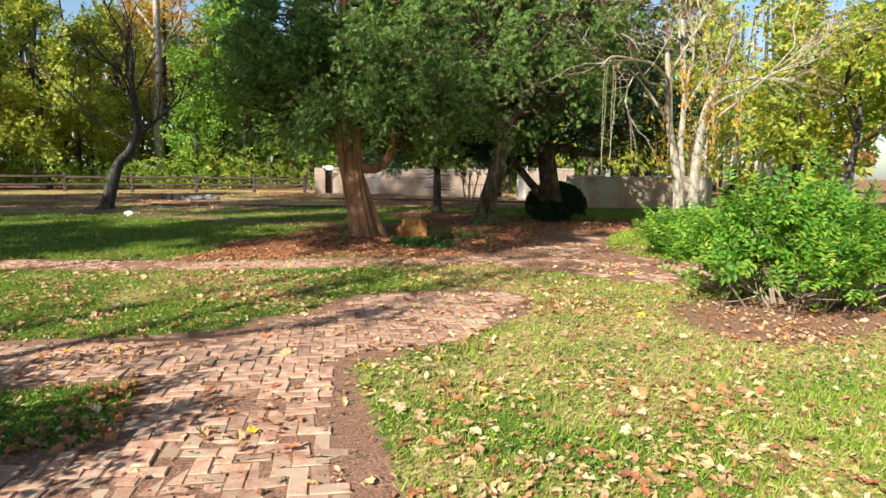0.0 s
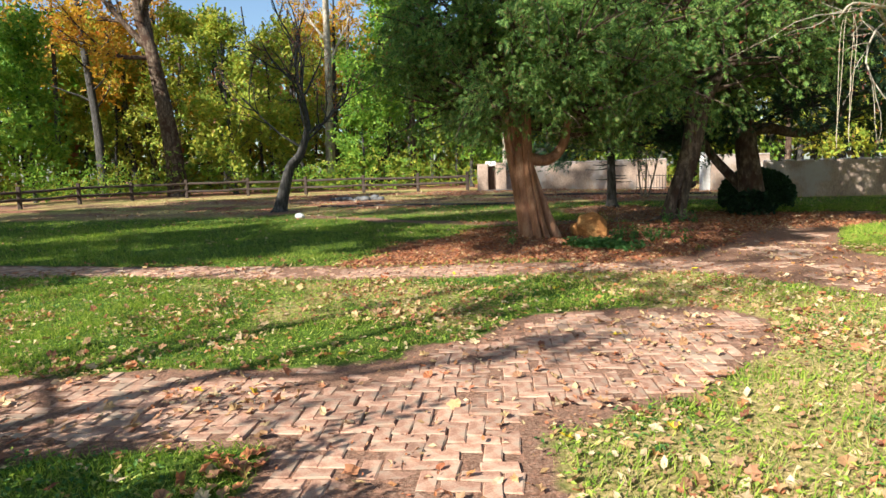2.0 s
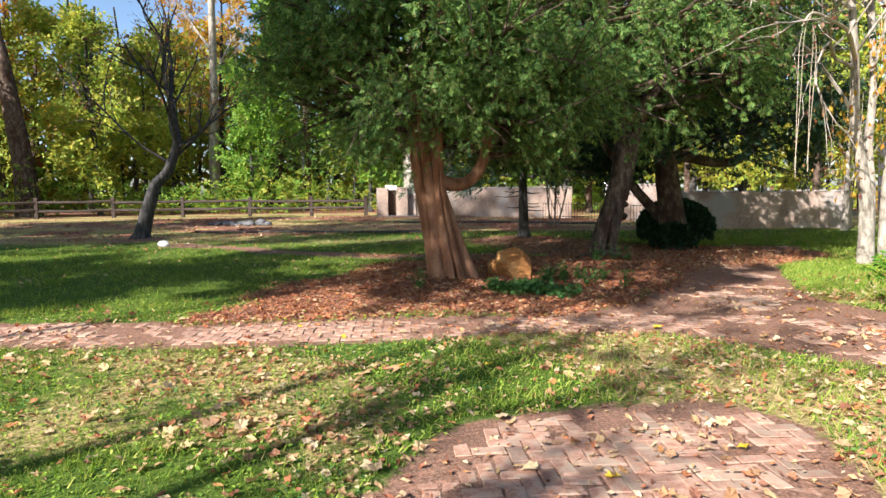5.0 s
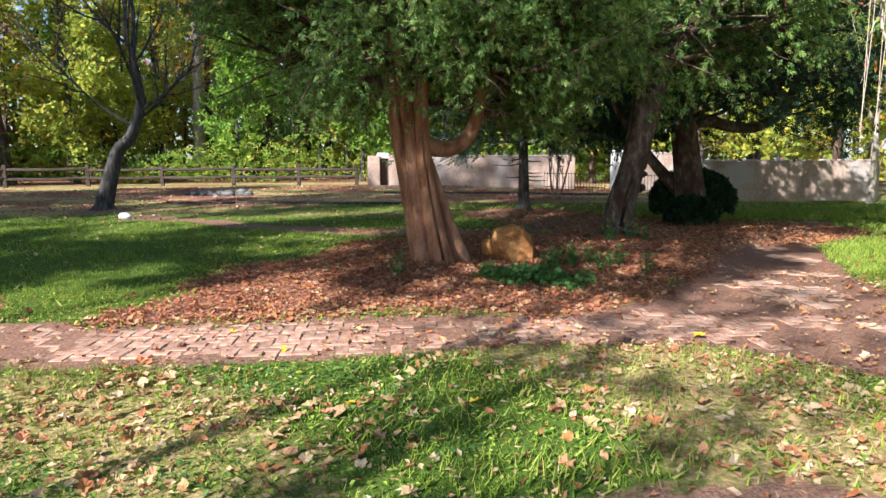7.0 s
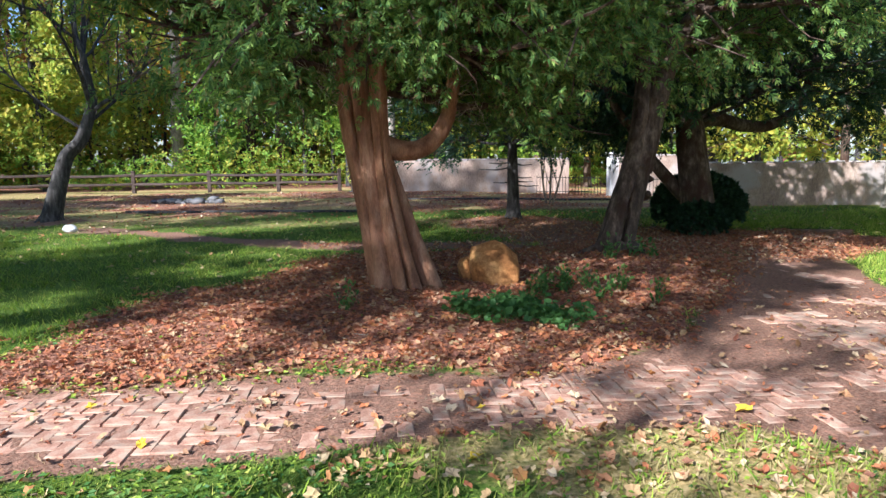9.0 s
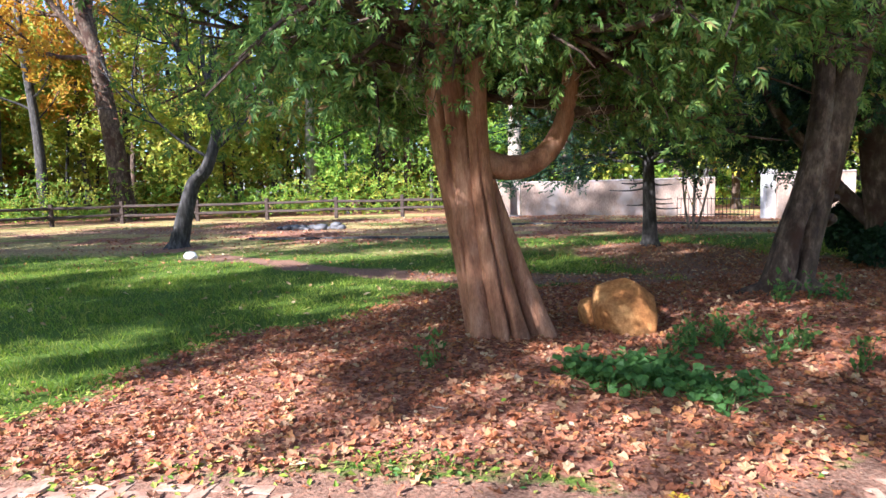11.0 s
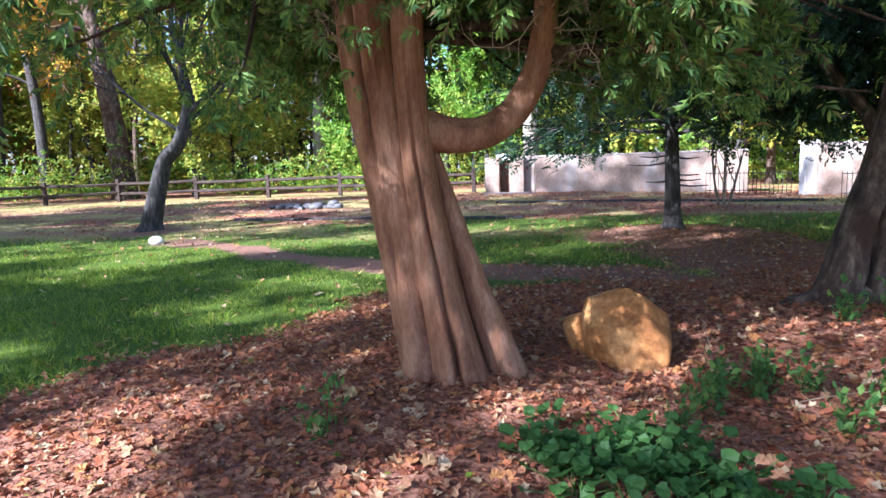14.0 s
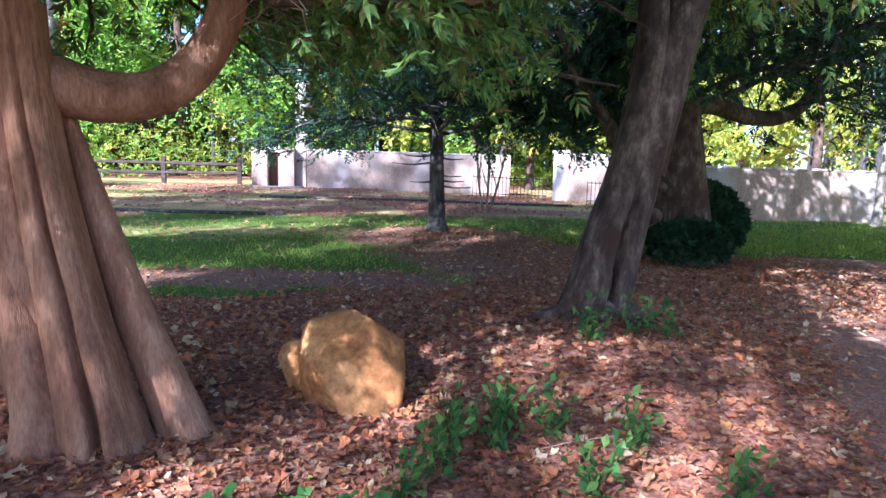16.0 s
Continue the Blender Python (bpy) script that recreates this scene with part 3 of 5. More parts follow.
def fluted(seed, flare, deep, count, cracks=(), tall=1.0):
    """A trunk's cross-section: flutes, fissures and a root flare. cracks: angles of long narrow fissures; tall: how many times the seen part the trunk is."""
    rng = np.random.default_rng(seed)
    ph, th = rng.uniform(0, 6.28, 6), rng.uniform(0, 6.28, count)
    dep = rng.uniform(0.4, 1, count) * deep
    def f(a, s):
        s = s * tall
        r = 1 + 0.09 * np.sin(2 * a + ph[0] + 0.4 * s) + 0.04 * np.sin(3 * a + ph[1] - 0.4 * s) + 0.02 * np.abs(np.sin(3.5 * a + ph[2] + 0.25 * s)) + 0.008 * np.sin(17 * a + ph[3] + 0.3 * s + 0.25 * math.sin(7 * s)) + 0.005 * np.sin(29 * a + 0.4 * s + 0.3 * math.sin(11 * s))
        for q in range(count):
            c = th[q] + 0.12 * s + 0.08 * math.sin(3 * s + q)
            d = np.abs((a - c + math.pi) % (2 * math.pi) - math.pi)
            r = r - dep[q] * np.exp(-(d / 0.10) ** 2) * (0.55 + 0.45 * math.sin(4 * s + q * 2.1))
        for q, c in enumerate(cracks):
            c = c + 0.10 * math.sin(3.1 * s + 2 * q) + 0.02 * math.sin(19 * s + q)
            d = np.abs((a - c + math.pi) % (2 * math.pi) - math.pi)
            r = r - 0.75 * np.exp(-(d / 0.10) ** 2) * (0.5 + 0.5 * math.sin(2.2 * s + 1.7 * q + 0.9)) ** 0.5
        return r * (1 + flare * math.exp(-s * 9) * (1 + 0.25 * np.sin(3 * a + ph[4]) + 0.10 * np.sin(5 * a + ph[5])))
    return f


def sprays(tree, name, material, wood, boughs, rng, per, size, template=FROND, reach=0.16, sag=0.3, tumble=0.6, floor=1.75, seen=6.0, clear=None, gaps=-0.06):
    """Boughs (start, heading, length, radius) with twigs and flat leaf sprays, finer below the height seen."""
    tips = []
    for s, h, ln, r in boughs:
        for attempt in range(4):
            w, mine = Geo(), []
            grow(w, s, (h[0], h[1], h[2] + 0.16 * attempt), ln, r, 1, rng, mine, spread=0.55, lift=0.03, kids=(6, 9), segs=6, wander=0.22, droop=0.08)
            if min(t[0][2] for t in mine) > floor - 0.12:
                break
        tagged(part("bough", w, wood, tree), kind="stuff")
        tips += [t for t in mine if t[0][2] > floor and noise.noise(Vector(t[0]) * 1.25) > gaps and not (clear and clear(*t[0]))]
    low = [t for t in tips if t[0][2] <= 3.4]
    g = leaves_on(Geo(), template, [t for t in tips if 3.4 < t[0][2] <= seen], max(3, int(per * 0.6)), size * 1.35, reach * 1.1, rng, tumble, sag)
    if low:
        leaves_on(g, template, low, per, size, reach, rng, tumble, sag)
    leaves_on(g, COARSE, [t for t in tips if t[0][2] > seen] or tips[:1], 3, 0.36, 0.2, rng, 0.8, sag)
    tagged(part(name, g, material, tree), kind="stuff")


def ring_boughs(axis, z0, z1, n, reach_at, rng, rise=0.15):
    """n boughs round an axis curve between two heights."""
    out = []
    for k in range(n):
        z = z0 + (z1 - z0) * (k + rng.random()) / n
        i = np.argmin(np.abs(axis[:, 2] - z))
        a = k * 2.399 + rng.normal(0, 0.3)
        out.append((axis[i], (math.cos(a), math.sin(a), rise + rng.normal(0, 0.1)), reach_at(z, a) * rng.uniform(0.75, 1.1), 0.05))
    return out


def leaning_cedar():
    t = thing("leaning_cedar", (3.05, 14.78, gz(3.05, 14.78)), "leaning cedar with fissured reddish trunk and drooping green sprays", "tree")
    rng = np.random.default_rng(11)
    axis = spline([(3.00, 14.84, -0.2), (2.92, 14.83, 0.1), (2.80, 14.80, 0.7), (2.69, 14.78, 1.3), (2.58, 14.76, 1.9), (2.52, 14.74, 2.5), (2.50, 14.7, 3.2), (2.55, 14.7, 5.5), (2.7, 14.7, 12.0)], 190)
    rad = np.interp(axis[:, 2], (-0.2, 0.1, 0.7, 1.3, 1.9, 2.5, 4, 12.0), (0.29, 0.235, 0.195, 0.185, 0.175, 0.16, 0.12, 0.02))
    part("trunk", tube(Geo(), axis, rad, 120, fluted(3, 0.10, 0.03, 2, (-2.05,), 5.0)), M_CEDAR, t, smooth=True)
    stem = spline([(3.12, 14.60, -0.16), (3.07, 14.62, 0.1), (2.98, 14.64, 0.6), (2.895, 14.65, 1.15), (2.84, 14.65, 1.7), (2.82, 14.65, 2.3), (2.84, 14.66, 3.0), (3.0, 14.6, 5.2)], 110)
    part("second_stem", tube(Geo(), stem, np.interp(stem[:, 2], (-0.1, 0.2, 0.6, 1.2, 1.7, 2.4, 5.2), (0.21, 0.175, 0.145, 0.115, 0.10, 0.105, 0.04)), 110, fluted(5, 0.18, 0.03, 1, (-1.65,), 2.4)), M_CEDAR, t, "redder second stem grown against the trunk", smooth=True)
    third = spline([(3.46, 14.70, -0.14), (3.37, 14.72, 0.12), (3.20, 14.75, 0.6), (3.08, 14.77, 1.0), (2.95, 14.79, 1.5)], 70)
    part("root_rib", tube(Geo(), third, np.interp(third[:, 2], (-0.1, 0.6, 1.0, 1.5), (0.115, 0.085, 0.07, 0.035)), 90, fluted(8, 0.25, 0.04, 1)), M_CEDAR, t, smooth=True)
    toe = spline([(2.80, 14.54, -0.14), (2.83, 14.62, 0.1), (2.79, 14.66, 0.45), (2.72, 14.68, 0.9)], 40)
    part("root_rib", tube(Geo(), toe, np.interp(toe[:, 2], (-0.1, 0.4, 0.9), (0.13, 0.10, 0.05)), 40, fluted(14, 0.3, 0.08, 2)), M_CEDAR, t, smooth=True)
    limb = spline([(2.74, 14.75, 1.69), (2.93, 14.75, 1.62), (3.10, 14.75, 1.58), (3.31, 14.75, 1.60), (3.50, 14.75, 1.73), (3.63, 14.75, 1.95), (3.69, 14.75, 2.2), (3.75, 14.72, 2.7), (3.9, 14.7, 3.6), (4.0, 14.6, 5.0)], 90)
    part("limb", tube(Geo(), limb, np.linspace(0.125, 0.05, 90), 24, fluted(9, 0.1, 0.06, 3)), M_CEDAR, t, "upward-curving side limb", smooth=True)
    reach = lambda z, a: 2.3 * (1 - 0.8 * smooth(4.5, 12, z)) + 0.4 * math.cos(a + 0.6) - 0.9 * smooth(3.0, 4.0, z) * smooth(0.2, -0.5, math.sin(a))
    boughs = ring_boughs(axis, 2.2, 4.6, 44, reach, rng, 0.06) + ring_boughs(axis, 4.6, 11.8, 36, reach, rng, 0.10) + ring_boughs(limb, 2.05, 4.9, 18, lambda z, a: 1.7, rng, 0.1)
    boughs = [b for b in boughs if not (b[0][2] < 2.5 and b[1][1] < -0.5 and b[0][0] < 3.3)]
    boughs += [(axis[122], (-0.9, -0.35, 0.05), 1.9, 0.035), (axis[122], (-0.6, -0.8, 0.1), 1.7, 0.035), (limb[66], (0.5, -0.8, 0.1), 1.5, 0.03), (limb[64], (-0.3, -0.9, 0.15), 1.2, 0.03), (limb[68], (0.9, -0.4, 0.0), 1.7, 0.03), (axis[120], (0.25, -0.95, 0.15), 1.3, 0.03),
               (limb[72], (0.5, -0.9, -0.02), 2.3, 0.035), (limb[76], (0.8, -0.75, 0.0), 2.3, 0.035)]
    sprays(t, "crown", L_CEDAR, M_GREYBARK, boughs, rng, 25, 0.14, reach=0.16, floor=1.8, sag=0.5, tumble=0.8, seen=5.0, clear=lambda x, y, z: abs(x - 2.65) < 0.36 and y < 14.7 and z < 2.25)
    dead = Geo()
    for k in range(12):
        i = rng.integers(98, 112)
        a = rng.uniform(2.0, 4.0)
        grow(dead, axis[i], (math.cos(a), math.sin(a), 0.2), rng.uniform(0.4, 0.9), 0.005, 1, rng, [], spread=0.7, droop=0.05, segs=4, wander=0.6)
    for k in range(12):
        i, a = rng.integers(48, 68), rng.uniform(-0.5, 0.5)
        grow(dead, limb[i], (math.cos(a), math.sin(a), 0.3), rng.uniform(0.5, 1.0), 0.006, 1, rng, [], spread=0.9, lift=0.0, segs=4, wander=1.5, droop=0.3)
    part("dead_twiggery", dead, M_VINE, t)


def grey_cedar():
    t = thing("grey_cedar", (6.45, 15.75, gz(6.45, 15.75)), "leaning cedar with scarred grey-brown forked trunk", "tree")
    rng = np.random.default_rng(12)
    axis = spline([(6.34, 15.8, 0.0), (6.43, 15.8, 0.3), (6.555, 15.8, 0.78), (6.71, 15.8, 1.31), (6.83, 15.8, 1.97), (6.88, 15.85, 2.8), (6.75, 15.9, 4.0), (6.8, 16, 9.0)], 140)
    rad = np.interp(axis[:, 2], (0, 0.3, 0.8, 1.3, 2.0, 2.6, 4, 9.0), (0.31, 0.275, 0.25, 0.225, 0.20, 0.18, 0.13, 0.03))
    part("trunk", tube(Geo(), axis, rad, 110, fluted(21, 0.30, 0.16, 6, (-1.75,), 4.0)), M_GREYBARK, t, smooth=True)
    fork = spline([(6.74, 15.74, 1.3), (6.90, 15.71, 2.0), (7.06, 15.7, 2.6), (7.30, 15.7, 3.2), (7.95, 15.7, 4.0), (8.6, 15.7, 5.2), (8.9, 15.7, 7.0)], 80)
    part("fork_stem", tube(Geo(), fork, np.linspace(0.17, 0.05, 80), 36, fluted(22, 0.0, 0.1, 3)), M_GREYBARK, t, smooth=True)
    for q, (kx, ky, kz, size) in enumerate(((6.84, 15.66, 0.95, 0.06), (6.70, 15.60, 1.36, 0.05), (6.88, 15.66, 1.18, 0.04))):
        knot = spline([(kx, ky + 0.10, kz), (kx + 0.01, ky + 0.02, kz + 0.01), (kx + 0.02, ky - 0.035, kz - 0.005)], 8)
        part("knot", tube(Geo(), knot, np.interp(np.arange(8), (0, 4, 6, 7), (1.5 * size, size, 0.75 * size, 0.35 * size)), 18, fluted(24 + q, 0, 0.2, 4)), M_GREYBARK, t, "broken branch stub on the trunk", smooth=True)
    for pts in ([(6.40, 15.62, 0.22), (6.10, 15.52, 0.10), (5.80, 15.50, 0.0)], [(6.52, 15.55, 0.22), (6.62, 15.32, 0.10), (6.78, 15.12, -0.02)], [(6.30, 15.75, 0.2), (5.98, 15.85, 0.12), (5.72, 15.95, -0.02)]):
        part("root", tube(Geo(), spline(pts, 16), np.linspace(0.12, 0.03, 16), 18, fluted(29, 0, 0.12, 3)), M_GREYBARK, t, smooth=True)
    reach = lambda z, a: 2.3 * (1 - 0.7 * smooth(4.5, 9.0, z))
    boughs = ring_boughs(axis, 2.9, 8.8, 32, reach, rng, 0.035) + ring_boughs(fork, 3.0, 6.8, 20, lambda z, a: 1.8, rng, 0.03)
    boughs += [((6.8, 15.8, 3.3), (-0.75, -0.85, 0.0), 2.6, 0.05), ((6.8, 15.8, 3.6), (-0.9, -0.5, 0.0), 2.4, 0.05), ((6.8, 15.8, 4.2), (-0.6, -0.8, 0.05), 2.8, 0.05), ((6.8, 15.8, 3.0), (-0.5, -0.9, 0.0), 2.2, 0.05), ((6.7, 15.6, 3.2), (-0.75, -0.9, -0.03), 3.3, 0.05), ((6.7, 15.6, 3.7), (-0.6, -1.0, -0.05), 3.3, 0.05), ((6.7, 15.6, 4.3), (-0.8, -0.8, -0.05), 3.5, 0.05), ((6.9, 15.6, 4.0), (-0.1, -1.0, -0.02), 3.0, 0.05)]
    sprays(t, "crown", L_CEDAR, M_GREYBARK, boughs, rng, 24, 0.145, reach=0.16, floor=2.1, sag=0.35, tumble=0.8, seen=5.6, clear=lambda x, y, z: z < 3.7 and y < 16.2 and -0.4 < x - 6.9 - 0.35 * max(0.0, z - 2.4) < 0.6)


def dark_cedar():
    t = thing("spreading_cedar", (10.95, 20.4, gz(10.95, 20.4)), "broad dark cedar rising behind a clipped round bush", "tree")
    rng = np.random.default_rng(13)
    axis = spline([(10.68, 19.75, -0.25), (10.60, 19.75, 0.5), (10.44, 19.75, 1.5), (10.33, 19.8, 2.5), (10.30, 19.9, 3.4), (10.4, 20.1, 5.0), (10.6, 20.3, 6.9)], 90)
    part("trunk", tube(Geo(), axis, np.interp(axis[:, 2], (0, 2, 5.0, 6.9), (0.38, 0.32, 0.2, 0.04)), 44, fluted(31, 0.3, 0.12, 5)), M_GREYBARK, t, smooth=True)
    for pts, r in (([(10.4, 19.9, 2.15), (11.1, 20.1, 2.40), (12.1, 20.2, 2.25), (12.8, 20.2, 2.28), (13.45, 20.2, 2.68), (13.8, 20.2, 3.4), (14.2, 20.2, 4.6)], 0.17),
                   ([(10.45, 19.9, 0.6), (10.1, 20.05, 1.0), (9.6, 20.2, 1.6), (9.3, 20.2, 2.05), (8.8, 20.2, 2.6), (8.4, 20.2, 3.4)], 0.15)):
        c = spline(pts, 40)
        part("limb", tube(Geo(), c, np.linspace(r, 0.06, 40), 18, fluted(int(r * 100), 0, 0.08, 3)), M_GREYBARK, t, smooth=True)
    reach = lambda z, a: (2.7 + 1.6 * math.cos(a)) * (1 - 0.45 * smooth(4.5, 6.9, z))
    boughs = ring_boughs(axis, 2.1, 6.6, 54, reach, rng, 0.08) + [((13.5, 20.2, 2.7), (0.9, 0.1, 0.2), 2.4, 0.05), ((13.8, 20.2, 3.3), (0.6, -0.7, 0.1), 2.3, 0.05), ((12.8, 20.2, 2.4), (0.5, -0.8, 0.1), 1.8, 0.04)]
    sprays(t, "crown", L_DARKCEDAR, M_DARKBARK, boughs, rng, 15, 0.23, reach=0.24, floor=1.8, sag=0.6, seen=7, gaps=-0.03)


def hemlock():
    t = thing("hemlock", (7.65, 23.5, gz(7.65, 23.5)), "small dark hemlock with bare lower trunk", "tree")
    rng = np.random.default_rng(14)
    axis = spline([(7.68, 23.5, -0.15), (7.64, 23.5, 1.2), (7.60, 23.5, 3), (7.6, 23.5, 7.5)], 60)
    part("trunk", tube(Geo(), axis, np.interp(axis[:, 2], (-0.1, 0.15, 1.5, 7.5), (0.26, 0.17, 0.14, 0.02)), 18, fluted(41, 0.3, 0.08, 3)), M_DARKBARK, t, smooth=True)
    for z, a, ln in ((0.98, 3.2, 0.55), (1.0, 0.1, 0.6), (1.35, 2.9, 0.9), (1.1, -0.3, 0.5), (1.5, 3.5, 0.8), (0.9, -0.6, 0.7), (1.45, 0.4, 0.7)):
        s = np.array((7.64, 23.5, z))
        part("dead_stub", tube(Geo(), spline([s, s + np.array((math.cos(a), math.sin(a), -0.15)) * ln * 0.5, s + np.array((math.cos(a), math.sin(a), -0.05)) * ln], 7), np.linspace(0.028, 0.01, 7), 6), M_DARKBARK, t)
    reach = lambda z, a: 2.75 * (1 - 0.8 * smooth(1.6, 7.5, z))
    sprays(t, "crown", L_HEM, M_DARKBARK, ring_boughs(axis, 1.8, 7.3, 84, reach, rng, 0.06), rng, 12, 0.22, NEEDLES, reach=0.16, sag=0.1, tumble=0.35, floor=1.4, seen=5.5, gaps=-0.3)


def crooked_tree():
    t = thing("crooked_tree", (-4.25, 26.2, gz(-4.25, 26.2)), "small crooked dark-barked tree with sparse reddish leaves", "tree")
    rng = np.random.default_rng(15)
    axis = spline([(-4.30, 26.2, -0.15), (-4.22, 26.2, 0.3), (-4.0, 26.2, 1.1), (-3.78, 26.2, 1.75), (-3.45, 26.2, 2.1), (-3.2, 26.2, 2.7), (-3.05, 26.2, 3.3)], 60)
    part("trunk", tube(Geo(), axis, np.interp(axis[:, 2], (-0.1, 0.2, 1.7, 3.3), (0.34, 0.22, 0.17, 0.11)), 24, fluted(51, 0.35, 0.12, 3)), M_DARKBARK, t, smooth=True)
    w, tips = Geo(), []
    for s, h, ln, r in (((-3.05, 26.2, 3.25), (0.05, 0, 1), 3.2, 0.09), ((-3.1, 26.2, 3.0), (-0.35, 0.2, 1), 3.4, 0.08), ((-3.3, 26.2, 2.4), (-0.9, 0.1, 0.75), 2.8, 0.05),
                        ((-3.1, 26.2, 2.9), (0.9, -0.1, 0.5), 2.2, 0.06), ((-3.2, 26.2, 2.6), (0.7, 0.4, 0.8), 2.6, 0.05), ((-3.1, 26.2, 3.0), (-0.2, -0.6, 0.9), 2.8, 0.06)):
        grow(w, s, h, ln, r, 2, rng, tips, spread=0.45, lift=0.10, kids=(2, 4), segs=6, wander=0.25)
    part("branchwork", w, M_DARKBARK, t)
    some = [tips[k] for k in range(0, len(tips), 2)]
    part("leafage", leaves_on(Geo(), LEAF, some, 5, 0.10, 0.14, rng), L_RUST, t, "sparse reddish autumn leaves")


def many_stemmed_tree():
    t = thing("many_stemmed_tree", (12.2, 15.2, gz(12.2, 15.2)), "many-stemmed pale-barked tree, nearly bare, with hanging vines", "tree")
    rng = np.random.default_rng(16)
    for pts, r in (([(12.22, 15.2, -0.25), (12.18, 15.2, 1.0), (12.0, 15.2, 1.9), (11.78, 15.2, 2.8), (11.6, 15.1, 4.0), (11.3, 15, 5.6)], 0.15),
                   ([(12.3, 15.25, -0.25), (12.3, 15.25, 1.4), (12.25, 15.3, 2.4), (12.3, 15.3, 3.6), (12.1, 15.3, 5.8)], 0.12),
                   ([(12.75, 15.2, -0.25), (12.72, 15.2, 1.3), (12.8, 15.2, 2.5), (13.0, 15.2, 3.4), (13.6, 15.2, 4.6), (13.9, 15.2, 6)], 0.15)):
        c = spline(pts, 40)
        part("stem", tube(Geo(), c, np.linspace(r, r * 0.4, 40), 20, fluted(int(r * 200), 0.2, 0.14, 4)), M_PALEBARK, t, smooth=True)
    w, tips = Geo(), []
    for s, h, ln, r in (((11.75, 15.2, 2.9), (-0.9, -0.55, 0.62), 3.6, 0.042), ((11.6, 15.1, 3.9), (-0.9, -0.5, 0.1), 4.2, 0.042), ((11.4, 15, 5), (-0.8, -0.2, 0.4), 3.2, 0.036), ((12.3, 15.3, 3.3), (0.2, -0.5, 1), 3, 0.042),
                        ((13.0, 15.2, 3.4), (1, -0.2, 0.5), 3.2, 0.042), ((13.3, 15.2, 4.1), (1, -0.3, 0.036), 3.4, 0.042), ((12.9, 15.2, 2.9), (0.6, -0.5, 0.9), 3, 0.036), ((12.2, 15.3, 4.5), (-0.2, 0.3, 1), 2.6, 0.036),
                        ((12.3, 15.3, 4.0), (0.4, -0.6, 0.8), 2.6, 0.036), ((11.6, 15.1, 4.2), (-0.3, -0.8, 0.6), 2.8, 0.036)):
        grow(w, s, h, ln, r, 2, rng, tips, spread=0.5, lift=0.05, kids=(4, 6), segs=5, wander=0.35, droop=0.05)
    part("branchwork", w, M_PALEBARK, t)
    part("leafage", leaves_on(Geo(), LEAF, tips, 2, 0.085, 0.13, rng), L_RUST, t, "few pinkish and rusty leaves")
    vine_tips = []
    v = Geo()
    for k in range(24):
        x, y, z = rng.uniform(10.6, 13.6), rng.uniform(13.8, 15.4), rng.uniform(3.2, 5.0)
        grow(v, (x, y, z), (0.1, 0.1, -1), rng.uniform(1.0, 2.0), 0.006, 0, rng, vine_tips, lift=-0.1, wander=0.12)
    part("hanging_vine", v, M_VINE, t)
    part("vine_leafage", leaves_on(Geo(), LEAF, vine_tips, 5, 0.12, 0.07, rng, sag=1.0), L_GOLD, t, "yellow drooping vine leaves")


def loop_vines():
    t = thing("bare_vine", (7.95, 12.4, 3.9), "bare tan vines hanging in a loop from a bough", "vine")
    for k, (dx, dz, top) in enumerate(((-0.12, 1.62, 3.9), (-0.06, 1.75, 3.95), (0.10, 1.72, 3.8), (0.16, 1.85, 3.75))):
        x = 7.95 + dx
        part("strand", tube(Geo(), spline([(8.0, 12.35, top + 0.15), (x + 0.02, 12.4, top - 0.2), (x, 12.4, 2.9), (x + 0.04 * (-1) ** k, 12.42, dz)], 24), 0.0038, 5), M_VINE, t)
    part("bough", tube(Geo(), spline([(11.6, 15.1, 4.1), (10.2, 13.9, 4.25), (9.0, 13.0, 4.15), (8.0, 12.35, 4.05), (7.5, 12.0, 3.75)], 30), np.linspace(0.045, 0.010, 30), 7), M_VINE, t)


leaning_cedar()
grey_cedar()
dark_cedar()
hemlock()
crooked_tree()
many_stemmed_tree()
loop_vines()

# ---- wood behind the fence ----


def wood_tree(name, label, seed, height, radius, leaf, bark, low, per, size, lean=0.0):
    """A forest tree at the origin."""
    t = thing(name, (0, 0, 0), label, "tree", "trees of the wood")
    rng = np.random.default_rng(seed)
    axis = spline([(0, 0, -0.4), (0.05 * lean, 0, height * 0.25), (lean * 0.5, 0.1, height * 0.55), (lean, 0, height)], 24)
    part("trunk", tube(Geo(), axis, np.interp(axis[:, 2], (-0.4, 0.5, height * 0.6, height), (radius * 1.5, radius, radius * 0.65, 0.05)), 14, fluted(seed, 0.2, 0.08, 2)), bark, t, smooth=True)
    w, tips = Geo(), []
    n = 17
    for k in range(n):
        z = low + (height - low) * (k + rng.random()) / n
        i = np.argmin(np.abs(axis[:, 2] - z))
        a = k * 2.4 + rng.normal(0, 0.3)
        ln = (0.22 * height) * (1 - 0.6 * smooth(low, height, z)) * rng.uniform(0.7, 1.25)
        grow(w, axis[i], (math.cos(a), math.sin(a), 0.5), ln, radius * 0.25, 1, rng, tips, spread=0.6, lift=0.06, kids=(2, 4), segs=4)
    part("branchwork", w, bark, t)
    part("crown", leaves_on(Geo(), CLUSTER, tips, per, size, 0.35, rng, 0.8), leaf, t)
    return t


